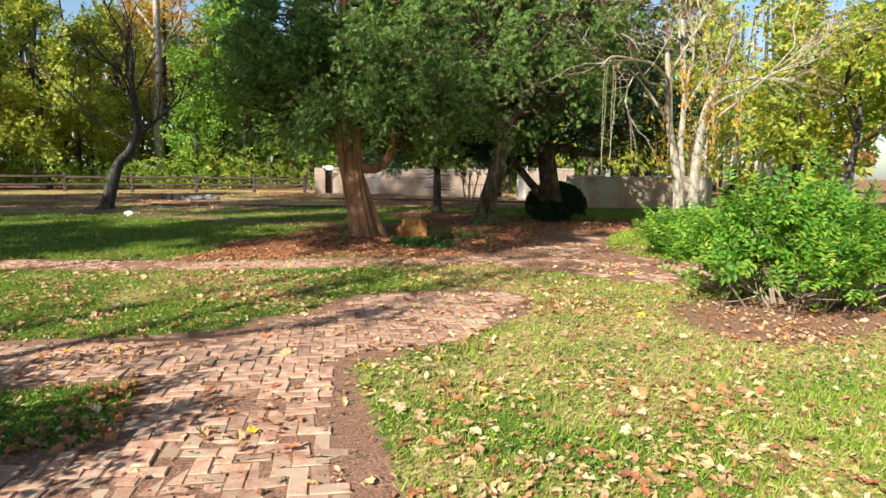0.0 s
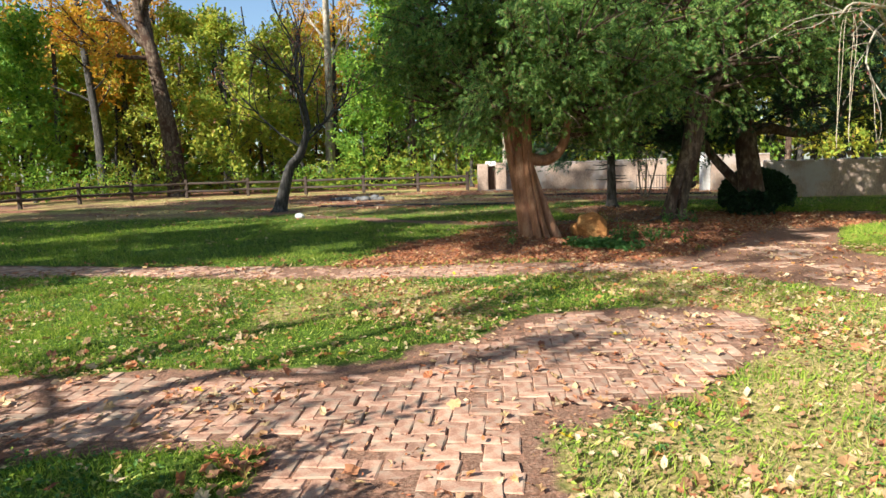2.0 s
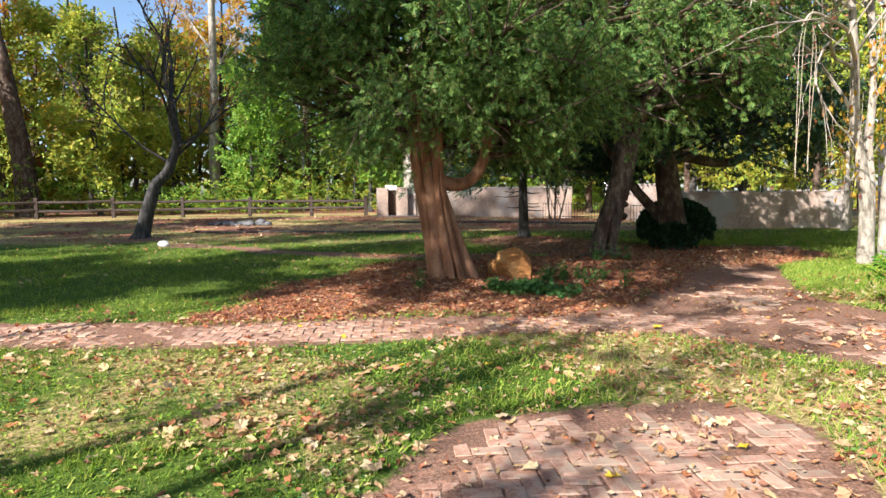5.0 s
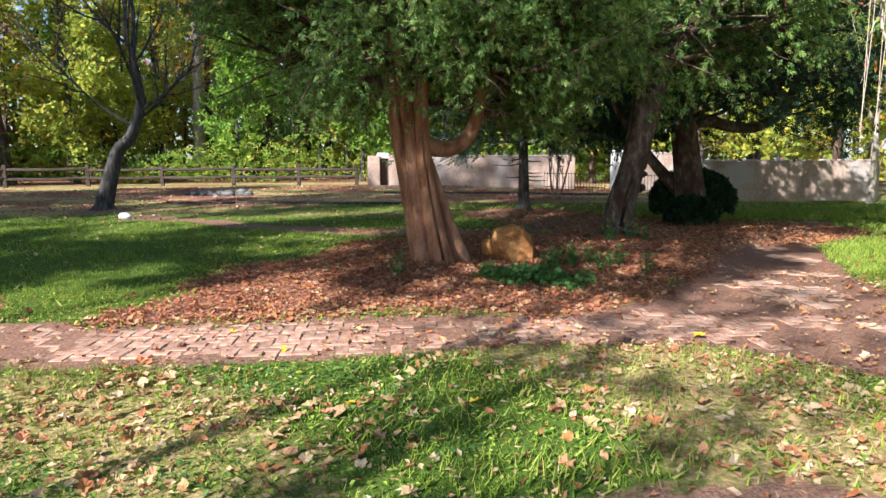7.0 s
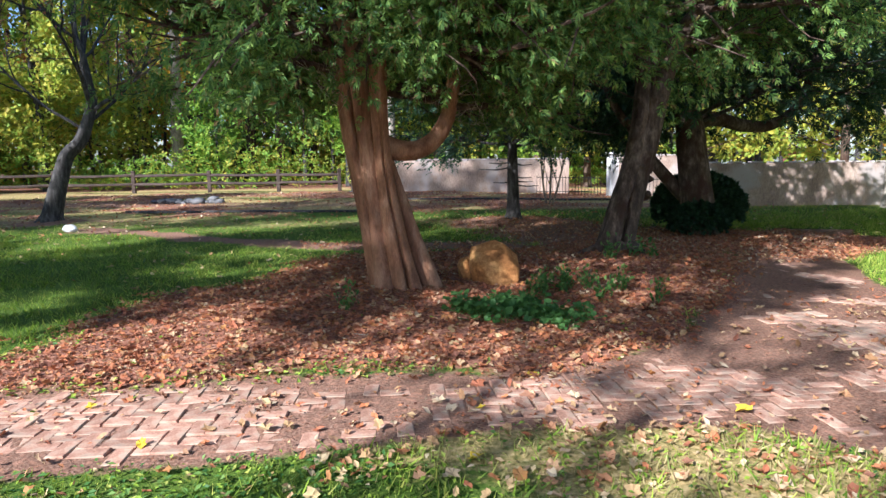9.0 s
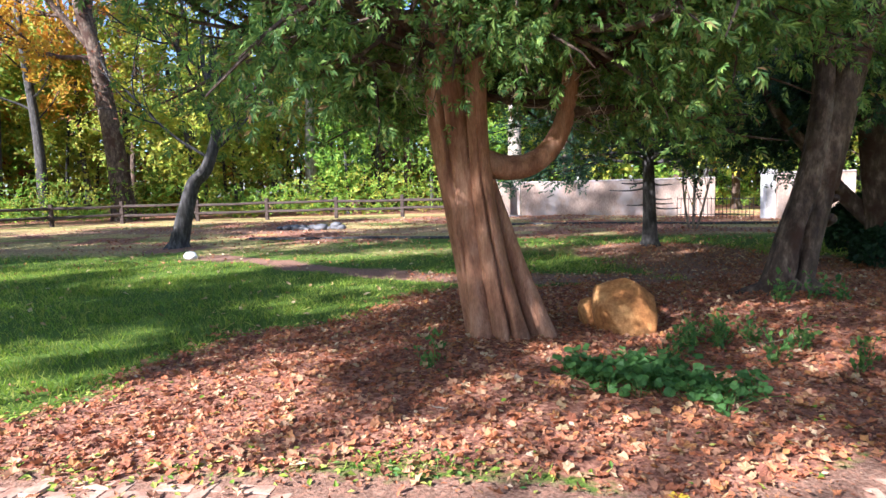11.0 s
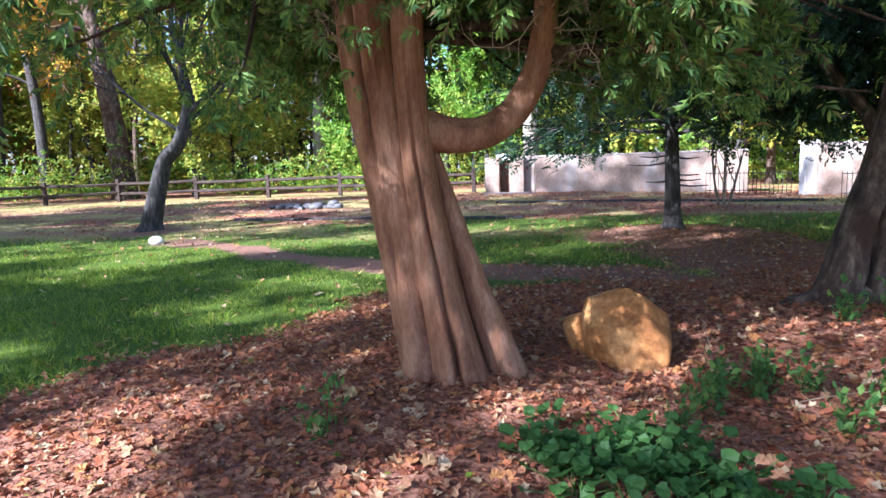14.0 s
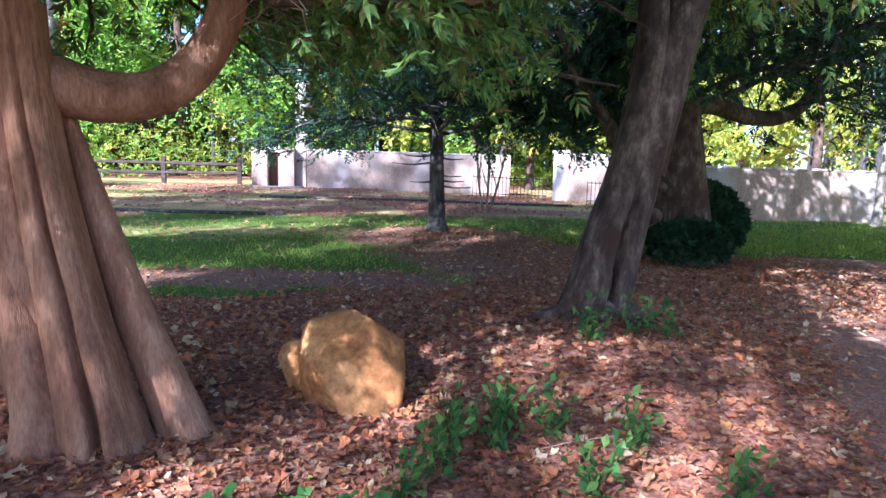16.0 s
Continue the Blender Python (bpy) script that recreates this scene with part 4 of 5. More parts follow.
def wood():
    rng = np.random.default_rng(77)
    protos = [wood_tree("maple", "tall wood tree with green leaves", 61, 15, 0.22, L_GREEN, M_GREYBARK, 2.0, 5, 0.62),
              wood_tree("maple", "wood tree with yellow-green leaves", 62, 13, 0.18, L_YELLOWGREEN, M_GREYBARK, 1.5, 6, 0.54, 0.8),
              wood_tree("oak", "wood tree with orange and golden leaves", 63, 17, 0.26, L_GOLD, M_DARKBARK, 4.5, 4, 0.56, -0.8),
              wood_tree("beech", "slender wood tree with yellow-green leaves", 64, 11, 0.12, L_YELLOWGREEN, M_DARKBARK, 0.9, 6, 0.48, 0.6),
              wood_tree("maple", "slender wood tree with bright green leaves", 65, 9, 0.10, L_GREEN, M_DARKBARK, 0.6, 6, 0.48)]
    spots = []
    for k in range(600):
        x, y = rng.uniform(-36, 30), 44 + 14 * rng.random() ** 1.3
        if min([math.hypot(x - a, y - b) for a, b in spots] or [9]) < 3.3 or (abs(x + 14) < 2 and y < 48) or (abs(x + 4.6) < 1.0 and y < 51):
            continue
        spots.append((x, y))
        if len(spots) >= 42:
            break
    # the trees at the sides
    spots += [(-25, 34), (-20.5, 40), (22, 36), (26, 31), (19, 42), (28, 37), (27, 25), (30, 20), (26, 17), (24.5, 29.5), (21, 13), (19, 17.5), (24, 9)]
    # unseen maples beside and behind the way, added only to shade the lawn
    shade = [(-16.5, 5.2), (-15.2, 8.2), (-19.5, 8.6), (-22, 14.5), (-19.5, 14.6), (-21, 19), (-18.5, 23), (-26, 20)]
    used = set()
    for k, (x, y) in enumerate(spots + shade):
        q = int(rng.choice([1, 3, 4, 0, 2], p=[0.20, 0.18, 0.26, 0.20, 0.16]))
        if k >= len(spots):
            q = 0
        elif x > 18 and y < 45:
            q = int(rng.choice([1, 3]))
        elif x < -19 and y < 42:
            q = int(rng.choice([0, 4]))
        m = pose(x, y, gz(x, y), 0, 0, rng.uniform(0, 360)) @ Matrix.Scale(rng.uniform(0.85, 1.2), 4)
        if q not in used:
            used.add(q)
            protos[q].matrix_basis = m
        else:
            copy_thing(protos[q], m).scale = m.to_scale()
    for q in set(range(5)) - used:
        protos[q].matrix_basis = pose(-40, 60 + q * 3, 0.2)


wood()


def far_woods():
    """The depth of the wood all round, too far to tell its trees apart, and the undergrowth at its edge."""
    rng = np.random.default_rng(78)
    for name, mat, n, share in (("far_wood", L_GREEN, 13000, 0), ("far_wood", L_YELLOWGREEN, 14000, 1), ("far_wood", L_GOLD, 6000, 2), ("far_wood", L_RUST, 3500, 3)):
        a = np.where(rng.random(n) < 0.75, rng.uniform(-0.95, 1.3, n), rng.uniform(-math.pi, math.pi, n))
        r = rng.uniform(56, 72, n)
        z = 15.5 * rng.random(n) ** 0.9
        keep = (value_noise(a * 60, z, 3.2, 40 + share) > 0.28) & (z < 8 + 8 * value_noise(a * 60, 0 * a, 6, 50))
        keep &= (a < 0.2) | (value_noise(a * 60, z, 1.8, 45) > 0.45) & (z < 5 + 8 * value_noise(a * 60, 0 * a, 5, 52))
        p = np.stack([np.sin(a) * r, 2 + np.cos(a) * r, 0.2 + z], 1)[keep]
        tagged(part(name, scatter(Geo(), CLUSTER, p, (0, -0.3, -0.3), 1.25, rng, 1.0), mat), "distant autumn wood in green, yellow and gold", "woods", kind="stuff")
    trunks = Geo()
    for k in range(150):
        a, r = rng.uniform(-0.95, 0.85), rng.uniform(50, 66)
        x, y = math.sin(a) * r, 2 + math.cos(a) * r
        tube(trunks, [(x, y, -0.3), (x + rng.normal(0, 0.3), y, 6), (x + rng.normal(0, 0.6), y, 14)], np.array((0.2, 0.15, 0.08)) * rng.uniform(0.6, 1.5), 7)
    tagged(part("far_trunks", trunks, M_DARKBARK), "slender dark trunks deep in the wood", "woods", kind="stuff")
    for mat, n, high, seed in ((L_YELLOWGREEN, 3000, 3.0, 60), (L_GREEN, 5000, 6.0, 64)):
        x = rng.uniform(-36, 28, n)
        y = 43.3 + 3.8 * rng.random(n)
        z = (0.4 + high * value_noise(x, y, 2.6, seed) ** 1.4) * rng.random(n)
        p = np.stack([x, y, ground_z(x, y) + 0.15 + z], 1)
        tagged(part("undergrowth", scatter(Geo(), CLUSTER, p, (0, -0.5, 0.2), 0.30, rng, 0.9), mat), "leafy undergrowth along the wood's edge", "undergrowth", kind="stuff")


far_woods()


def shade_tree(x, y, low, high, n, every, label, wide=2.5):
    """A slender tree out of view, added so that its shadow crosses the lawn."""
    t = thing("slender_tree", (x, y, gz(x, y)), label, "tree")
    rng = np.random.default_rng(79)
    c = spline([(x, y, -0.3), (x + 0.1, y, 3), (x, y + 0.1, 7), (x + 0.2, y, high + 0.5)], 30)
    part("trunk", tube(Geo(), c, np.linspace(0.15, 0.03, 30), 14), M_GREYBARK, t, smooth=True)
    w, tips = Geo(), []
    for s, h, ln, r in ring_boughs(c, low, high, n, lambda z, a: wide, rng, 0.4):
        grow(w, s, h, ln, r, 2, rng, tips, spread=0.5, kids=(2, 4), segs=5)
    part("branchwork", w, M_GREYBARK, t)
    part("leafage", leaves_on(Geo(), CLUSTER, tips[::every], 1, 0.34 if low < 9 else 0.5, 0.15, rng), L_YELLOWGREEN, t)


# none of these trees is in view; crowns are placed to block the sun
shade_tree(-8.5, 1.0, 4.6, 11.5, 11, 3, "unseen half-bare slender tree added to streak the lawn with shadow")
shade_tree(-11.62, 4.95, 9.8, 14.8, 38, 1, "unseen high-crowned slender tree added to shade the lawn and cedar", 2.2)
shade_tree(-8.9, 1.9, 10.8, 13.0, 9, 2, "unseen high-crowned slender tree added to dapple the litter", 1.8)
shade_tree(-12.8, 11.2, 15.5, 21.0, 14, 1, "unseen tall high-crowned tree added for shade at the lawn's edge", 3.0)
shade_tree(-15.4, 4.8, 14.0, 20.5, 15, 1, "unseen tall high-crowned tree added for shade at the lawn's edge", 3.0)
shade_tree(-16.0, 12.6, 14.5, 20.5, 14, 1, "unseen tall high-crowned tree added for shade at the lawn's edge", 3.0)
shade_tree(-14.2, 14.2, 15.5, 21.5, 15, 1, "unseen tall high-crowned tree added for shade at the lawn's edge", 3.2)
shade_tree(-20.6, 10.5, 14.5, 19.5, 15, 1, "unseen tall high-crowned tree added for shade at the lawn's edge", 3.0)
shade_tree(-18.0, 16.8, 15.0, 22.0, 15, 1, "unseen tall high-crowned tree added for shade at the lawn's edge", 3.2)


def tall_tree(name, label, at, pts, r0, r1, bark, leaf, limbs, seed, per=3, segs=26):
    t = thing(name, (*at, gz(*at)), label, "tree")
    rng = np.random.default_rng(seed)
    c = spline(pts, 60)
    part("trunk", tube(Geo(), c, np.interp(np.linspace(0, 1, 60), (0, 0.05, 1), (r0 * 1.35, r0, r1)), segs, fluted(seed, 0.2, 0.08, 4)), bark, t, smooth=True)
    w, tips = Geo(), []
    for s, h, ln, r in limbs:
        grow(w, s, h, ln, r, 2, rng, tips, spread=0.5, lift=0.06, kids=(3, 5), segs=7)
    part("branchwork", w, bark, t)
    part("leafage", leaves_on(Geo(), CLUSTER, tips, per, 0.40, 0.35, rng, 0.8), leaf, t)


tall_tree("oak", "tall grey oak with orange autumn crown behind the fence", (-14.0, 44.5), [(-13.95, 44.5, -0.3), (-14.1, 44.5, 3), (-14.6, 44.5, 7), (-15.0, 44.5, 9.6), (-15.6, 44.5, 12), (-15.2, 44.5, 17)], 0.55, 0.2, M_GREYBARK, L_GOLD,
          [((-15.0, 44.5, 9.5), (-0.8, 0, 0.75), 6, 0.24), ((-15.0, 44.5, 9.6), (0.25, 0.1, 1), 7, 0.26), ((-14.9, 44.5, 9.0), (-1, -0.2, 0.12), 5, 0.16), ((-15.4, 44.5, 12), (0.5, -0.3, 0.8), 5, 0.15)], 71, 4)
tall_tree("birch", "pale-trunked tree at the wood's edge", (-4.6, 50), [(-4.55, 50, -0.3), (-4.6, 50, 4), (-4.45, 50, 9), (-4.4, 50, 17)], 0.40, 0.2, M_PALEBARK, L_GOLD, [((-4.5, 50, 9), (0.7, 0, 0.8), 4, 0.1), ((-4.5, 50, 11), (-0.7, 0, 0.8), 4, 0.1)], 72, 2)
tall_tree("birch", "pale sunlit trunk rising behind the gate", (7.1, 40.5), [(7.1, 40.5, -0.3), (7.05, 40.5, 4), (7.15, 40.5, 8), (7.3, 40.5, 15)], 0.34, 0.2, M_PALEBARK, L_YELLOWGREEN, [((7.1, 40.5, 7), (0.8, 0, 0.7), 4, 0.1), ((7.1, 40.5, 8), (-0.6, 0.3, 0.8), 4, 0.1)], 73, 2)
tall_tree("young_tree", "thin-trunked tree with yellow leaves before the garden wall", (20.9, 24.3), [(20.9, 24.3, -0.3), (20.95, 24.3, 1.5), (20.9, 24.3, 3), (21.0, 24.3, 6)], 0.13, 0.05, M_PALEBARK, L_YELLOWGREEN,
          [((20.9, 24.3, 1.6), (0.9, 0, 0.8), 2.2, 0.05), ((20.9, 24.3, 2.6), (-0.7, -0.2, 0.7), 2.4, 0.05), ((20.9, 24.3, 3.4), (0.5, 0.4, 0.9), 2.2, 0.05), ((20.9, 24.3, 3.0), (0.2, -0.8, 0.6), 2.2, 0.05)], 74, 1, 14)


tall_tree("young_tree", "low-limbed tree with yellow-green leaves beside the lawn", (18.4, 14.9), [(18.4, 14.9, -0.3), (18.3, 14.9, 1.4), (18.5, 14.9, 3), (18.4, 14.9, 6)], 0.16, 0.05, M_DARKBARK, L_YELLOWGREEN,
          [((18.3, 14.9, 1.2), (-0.9, -0.2, 0.35), 2.6, 0.06), ((18.4, 14.9, 1.8), (-0.5, 0.6, 0.5), 2.8, 0.06), ((18.4, 14.9, 2.4), (0.8, -0.3, 0.6), 2.8, 0.06), ((18.4, 14.9, 3.0), (-0.6, -0.5, 0.7), 2.8, 0.06), ((18.4, 14.9, 3.6), (0.2, 0.6, 0.8), 2.8, 0.06)], 76, 2, 12)
tall_tree("young_tree", "small leafy tree beyond the wall opening", (16.6, 40.5), [(16.6, 40.5, -0.3), (16.5, 40.5, 1.2), (16.8, 40.5, 2.4), (16.7, 40.5, 4.2)], 0.16, 0.05, M_DARKBARK, L_GREEN,
          [((16.5, 40.5, 1.5), (-0.9, 0, 0.6), 2.2, 0.06), ((16.7, 40.5, 2.0), (0.9, -0.1, 0.5), 2.2, 0.06), ((16.8, 40.5, 2.6), (0.1, -0.5, 0.9), 2.0, 0.05), ((16.7, 40.5, 2.8), (-0.5, 0.3, 0.8), 2.0, 0.05)], 75, 1, 12)


def sapling():
    t = thing("sapling", (10.75, 28.3, gz(10.75, 28.3)), "nearly bare thin sapling with several stems", "tree")
    rng = np.random.default_rng(81)
    tips = []
    for k, (dx, h) in enumerate(((-0.08, (-0.25, 0, 1)), (0.02, (0.05, 0, 1)), (0.1, (0.3, 0, 1)))):
        w = Geo()
        grow(w, (10.75 + dx, 28.3, gz(10.75, 28.3) - 0.05), h, 2.1, 0.045, 1, rng, tips, spread=0.4, kids=(3, 5), segs=6, wander=0.1)
        part("stem", w, M_TWIG, t)
    part("leafage", leaves_on(Geo(), LEAF, tips, 1, 0.12, 0.1, rng), L_YELLOWGREEN, t)


sapling()

# ---- bushes, stones, plants ----


def shrub(cx, cy, wide, deep, low, high, n, seed, label, bare=0.34):
    t = thing("shrub", (cx, cy, gz(cx, cy)), label, "shrub")
    rng = np.random.default_rng(seed)
    w, tips = Geo(), []
    for k in range(n):
        a, q = rng.uniform(0, 6.28), rng.uniform(0.1, 0.75)
        s = (cx + wide * q * math.cos(a), cy + deep * q * math.sin(a))
        grow(w, (*s, gz(*s) - 0.05), (1.2 * math.cos(a) * q, 0.96 * math.sin(a) * q, 0.85), rng.uniform(low, high), 0.018, 1, rng, tips, spread=0.7, lift=0.05, kids=(4, 7), segs=5, wander=0.3, droop=0.1)
    part("stemwork", w, M_TWIG, t)
    part("leafage", leaves_on(Geo(), PINNATE, [q for q in tips if q[0][2] > bare], 4, 0.24, 0.14, rng, 0.45, 0.1), L_SHRUB, t)


def round_bush():
    t = thing("round_bush", (11.15, 20.5, gz(11.15, 20.5)), "dense clipped round dark green boxwood bush", "shrub")
    rng = np.random.default_rng(92)
    n = 10000
    d = unit(rng.normal(0, 1, (n, 3)))
    d[:, 2] = np.abs(d[:, 2]) * 1.0 - 0.35 * (rng.random(n) < 0.35)
    d = unit(d)
    lump = 1 + 0.10 * (value_noise(d[:, 0] * 3, d[:, 1] * 3 + d[:, 2] * 2, 0.6, 4) - 0.5)
    r = lump * (1 - 0.25 * rng.random(n) ** 2)
    p = np.stack([11.15 + 1.09 * r * d[:, 0], 20.5 + 0.82 * r * d[:, 1], 0.36 + 0.82 * r * d[:, 2]], 1)
    m = 2400
    p[:m] = (p[:m] - (11.15, 20.5, 0.36)) * (0.62, 0.55, 0.55) + (10.40, 19.42, 0.12)
    p = p[p[:, 2] > ground_z(p[:, 0], p[:, 1]) + 0.03]
    core = Geo()
    for k in range(24):
        a = k * 2.4
        tube(core, spline([(11.15 + 0.15 * math.cos(a), 20.5 + 0.15 * math.sin(a), -0.2), (11.15 + 0.5 * math.cos(a), 20.5 + 0.45 * math.sin(a), 0.3), (11.15 + 0.95 * math.cos(a), 20.5 + 0.68 * math.sin(a), 0.5 + 0.4 * math.sin(k))], 6), 0.025, 5)
    part("stemwork", core, M_DARKBARK, t)
    part("leafage", scatter(Geo(), COARSE, p, unit(p - (11.15, 20.5, 0.3)), 0.10, rng, 0.7), L_BOX, t)


def stone(name, at, size, seed, material, label, rough=0.16, sink=0.25, category="rock", squash=0.0, detail=5):
    bm = bmesh.new()
    bmesh.ops.create_icosphere(bm, subdivisions=detail, radius=1)
    off = Vector((seed * 3.1, seed * 1.7, seed * 0.9))
    for v in bm.verts:
        d = v.co.normalized()
        k = 1 + rough * 1.7 * noise.noise(d * 0.9 + off) + rough * 0.6 * noise.noise(d * 2.2 + off) + rough * 0.22 * noise.noise(d * 8 + off)
        cube = max(abs(d.x), abs(d.y), abs(d.z))
        p = d * k * (1 + squash * (0.8 / cube - 0.8))
        for q in range(11):
            turn = q * 2.4 + seed
            up = -0.35 + 1.3 * q / 10
            flat = Vector((math.cos(turn) * math.sqrt(max(0.0, 1 - up * up)), math.sin(turn) * math.sqrt(max(0.0, 1 - up * up)), up)).normalized()
            over = p.dot(flat) - (0.80 + 0.09 * math.sin(q * 5 + seed))
            if over > 0:
                p = p - flat * over * 0.85
        v.co = p + Vector((0.12 * p.z, 0, 0))
        v.co = Vector((v.co.x * size[0], v.co.y * size[1], v.co.z * size[2]))
    g = Geo().add([v.co[:] for v in bm.verts], [[v.index for v in f.verts] for f in bm.faces])
    bm.free()
    ob = part(name, g, material, smooth=True)
    ob.matrix_basis = pose(at[0], at[1], gz(at[0], at[1]) + size[2] * (1 - 2 * sink) , 0, 0, seed * 50)
    return tagged(ob, label, category)


shrub(6.85, 6.2, 1.0, 0.7, 0.72, 1.15, 34, 91, "lush green compound-leaved shrub on bare soil")
shrub(8.75, 10.6, 0.45, 0.4, 0.35, 0.65, 12, 99, "low pale green shrub beside the brick walk", 0.1)
# out of view beside the brick path, added to throw shade on the island
shrub(-3.95, 3.1, 0.6, 0.6, 1.15, 1.65, 24, 98, "unseen tall leafy shrub added to shade the grass island")
round_bush()
stone("boulder", (4.33, 15.12), (0.38, 0.33, 0.335), 2, M_BOULDER, "ochre sandstone boulder resting in leaf litter", 0.10, 0.17, squash=0.15)
stone("boulder", (4.10, 15.42), (0.17, 0.20, 0.22), 5, M_BOULDER, "smaller ochre stone behind the boulder", 0.12, 0.2, squash=0.3)
stone("white_rock", (-3.25, 24.2), (0.21, 0.16, 0.12), 3, M_WHITE, "small pale rounded rock on the lawn", 0.1, 0.25, detail=3)


def rubble():
    rng = np.random.default_rng(93)
    for k in range(26):
        x, y = -1.65 + rng.normal(0, 0.75), 32.2 + rng.normal(0, 0.35)
        s = rng.uniform(0.12, 0.3)
        o = stone("fieldstone", (x, y), (s, s * 0.8, s * 0.45), 10 + k, M_STONE, "flat grey fieldstone in a low heap", 0.2, 0.2, "stone", 0.3, 2)
        o["group"] = "heap of fieldstones"


rubble()


def edging():
    """Low dark timber edging across the far lawn."""
    for pts in ([(-3, 28.6), (1.4, 27.8), (5.0, 27.0)], [(4.7, 31.6), (9, 30.9), (14.5, 29.9)]):
        for a, b in zip(pts, pts[1:]):
            c = [(*(np.array(a) + (np.array(b) - a) * q), gz(*(np.array(a) + (np.array(b) - a) * q)) + 0.02) for q in np.linspace(0, 1, 6)]
            ob = part("edging_log", tube(Geo(), c, 0.06, 8, lambda t, s: 1 + 0.1 * np.sin(2 * t + 4 * s)), M_DARKBARK)
            tagged(ob, "low dark edging log half sunk in the lawn", "log", "lawn edging")


edging()


def round_leaved_plants():
    rng = np.random.default_rng(94)
    disc_a = np.arange(9) * 2 * math.pi / 9
    rim = 0.5 * np.array((0.72, 1.0, 1.02, 0.98, 1.12, 0.98, 1.02, 1.0, 0.72))
    disc = (np.vstack([np.stack([-rim * np.cos(disc_a + 0.35), rim * np.sin(disc_a + 0.35), 0.05 + 0.09 * np.sin(3 * disc_a) + 0.10 * np.sin(disc_a) ** 2], 1), [(-0.2, 0, 0)]]), np.array([[9, k, (k + 1) % 9] for k in range(9)]))
    leaf = Geo().add(*disc).mesh("leaf")
    leaf.materials.append(L_PLANT)
    for k in range(52):
        u = rng.random()
        x, y = 3.48 + 0.95 * u + rng.normal(0, 0.11), 13.58 - 0.50 * u + rng.normal(0, 0.18)
        z = gz(x, y)
        t = thing("violet_plant", (x, y, z), "low clump of round green leaves in leaf litter", "plant", "patch of ground plants")
        s = Geo()
        for q in range(rng.integers(8, 14)):
            p = np.array((x + rng.normal(0, 0.085), y + rng.normal(0, 0.085), z + rng.uniform(0.04, 0.17)))
            tube(s, [(x, y, z - 0.02), (0.6 * p[0] + 0.4 * x, 0.6 * p[1] + 0.4 * y, 0.7 * p[2] + 0.3 * z), p], 0.003, 4, cap=False)
            ob = part("leaf", leaf, L_PLANT, t)
            ob.matrix_basis = pose(*p, rng.normal(0, 24), rng.normal(0, 24), rng.uniform(0, 360)) @ Matrix.Scale(rng.uniform(0.045, 0.095), 4)
        part("stalkwork", s, L_PLANT, t)


def weeds():
    rng = np.random.default_rng(95)
    spots = [(4.75, 14.35), (4.9, 14.2), (5.0, 14.45), (5.2, 14.3), (4.55, 14.1), (5.5, 14.0), (5.1, 13.7), (6.3, 15.15), (6.0, 15.2), (6.6, 15.1), (5.6, 13.4), (2.35, 13.75), (4.3, 13.9)]
    for x, y in spots:
        z = gz(x, y)
        t = thing("weed", (x, y, z), "leafy green weed among fallen leaves", "plant", "weeds in the litter")
        w, tips = Geo(), []
        for k in range(rng.integers(3, 6)):
            a = rng.uniform(0, 6.28)
            grow(w, (x, y, z - 0.02), (0.5 * math.cos(a), 0.5 * math.sin(a), 1), rng.uniform(0.14, 0.34), 0.004, 0, rng, tips, segs=5, wander=0.3)
        part("stemwork", w, L_PLANT, t)
        part("leafage", leaves_on(Geo(), LEAF, tips, 4, 0.062, 0.04, rng, 0.6), L_PLANT, t)
    for x0, y0, x1, y1, h in ((4.78, 14.55, 4.70, 14.6, 0.42), (5.05, 14.2, 5.35, 13.9, 0.16)):
        ob = part("dry_stalk", tube(Geo(), [(x0, y0, gz(x0, y0) - 0.02), ((x0 + x1) / 2, (y0 + y1) / 2, gz(x0, y0) + h * 0.5), (x1, y1, gz(x0, y0) + h)], 0.003, 5), M_TWIG)
        tagged(ob, "thin dry tan stalk leaning among weeds", "stalk")


def fallen_twigs():
    rng = np.random.default_rng(101)
    for x, y, long in ((0.02, 3.62, 0.24), (0.42, 3.42, 0.28), (0.46, 3.5, 0.16), (1.9, 6.4, 0.3), (-0.9, 5.9, 0.2), (2.6, 7.2, 0.22), (2.4, 12.9, 0.3), (4.9, 13.2, 0.35), (5.6, 14.9, 0.4), (3.9, 14.2, 0.25), (6.0, 16.0, 0.4), (1.4, 11.5, 0.2)):
        w = Geo()
        a = rng.uniform(0, 6.28)
        grow(w, (x, y, gz(x, y) + 0.035), (math.cos(a), math.sin(a), 0.0), long, 0.006, 1, rng, [], spread=0.5, lift=0.0, kids=(1, 3), segs=5, wander=0.5)
        for v in w.v:
            v[:, 2] = np.clip(v[:, 2], gz(x, y) + 0.012, gz(x, y) + 0.05)
        tagged(part("fallen_twig", w, M_TWIG), "thin dry fallen twig", "twig", "twigs on the ground")


round_leaved_plants()
weeds()
fallen_twigs()

# ---- grass and fallen leaves ----


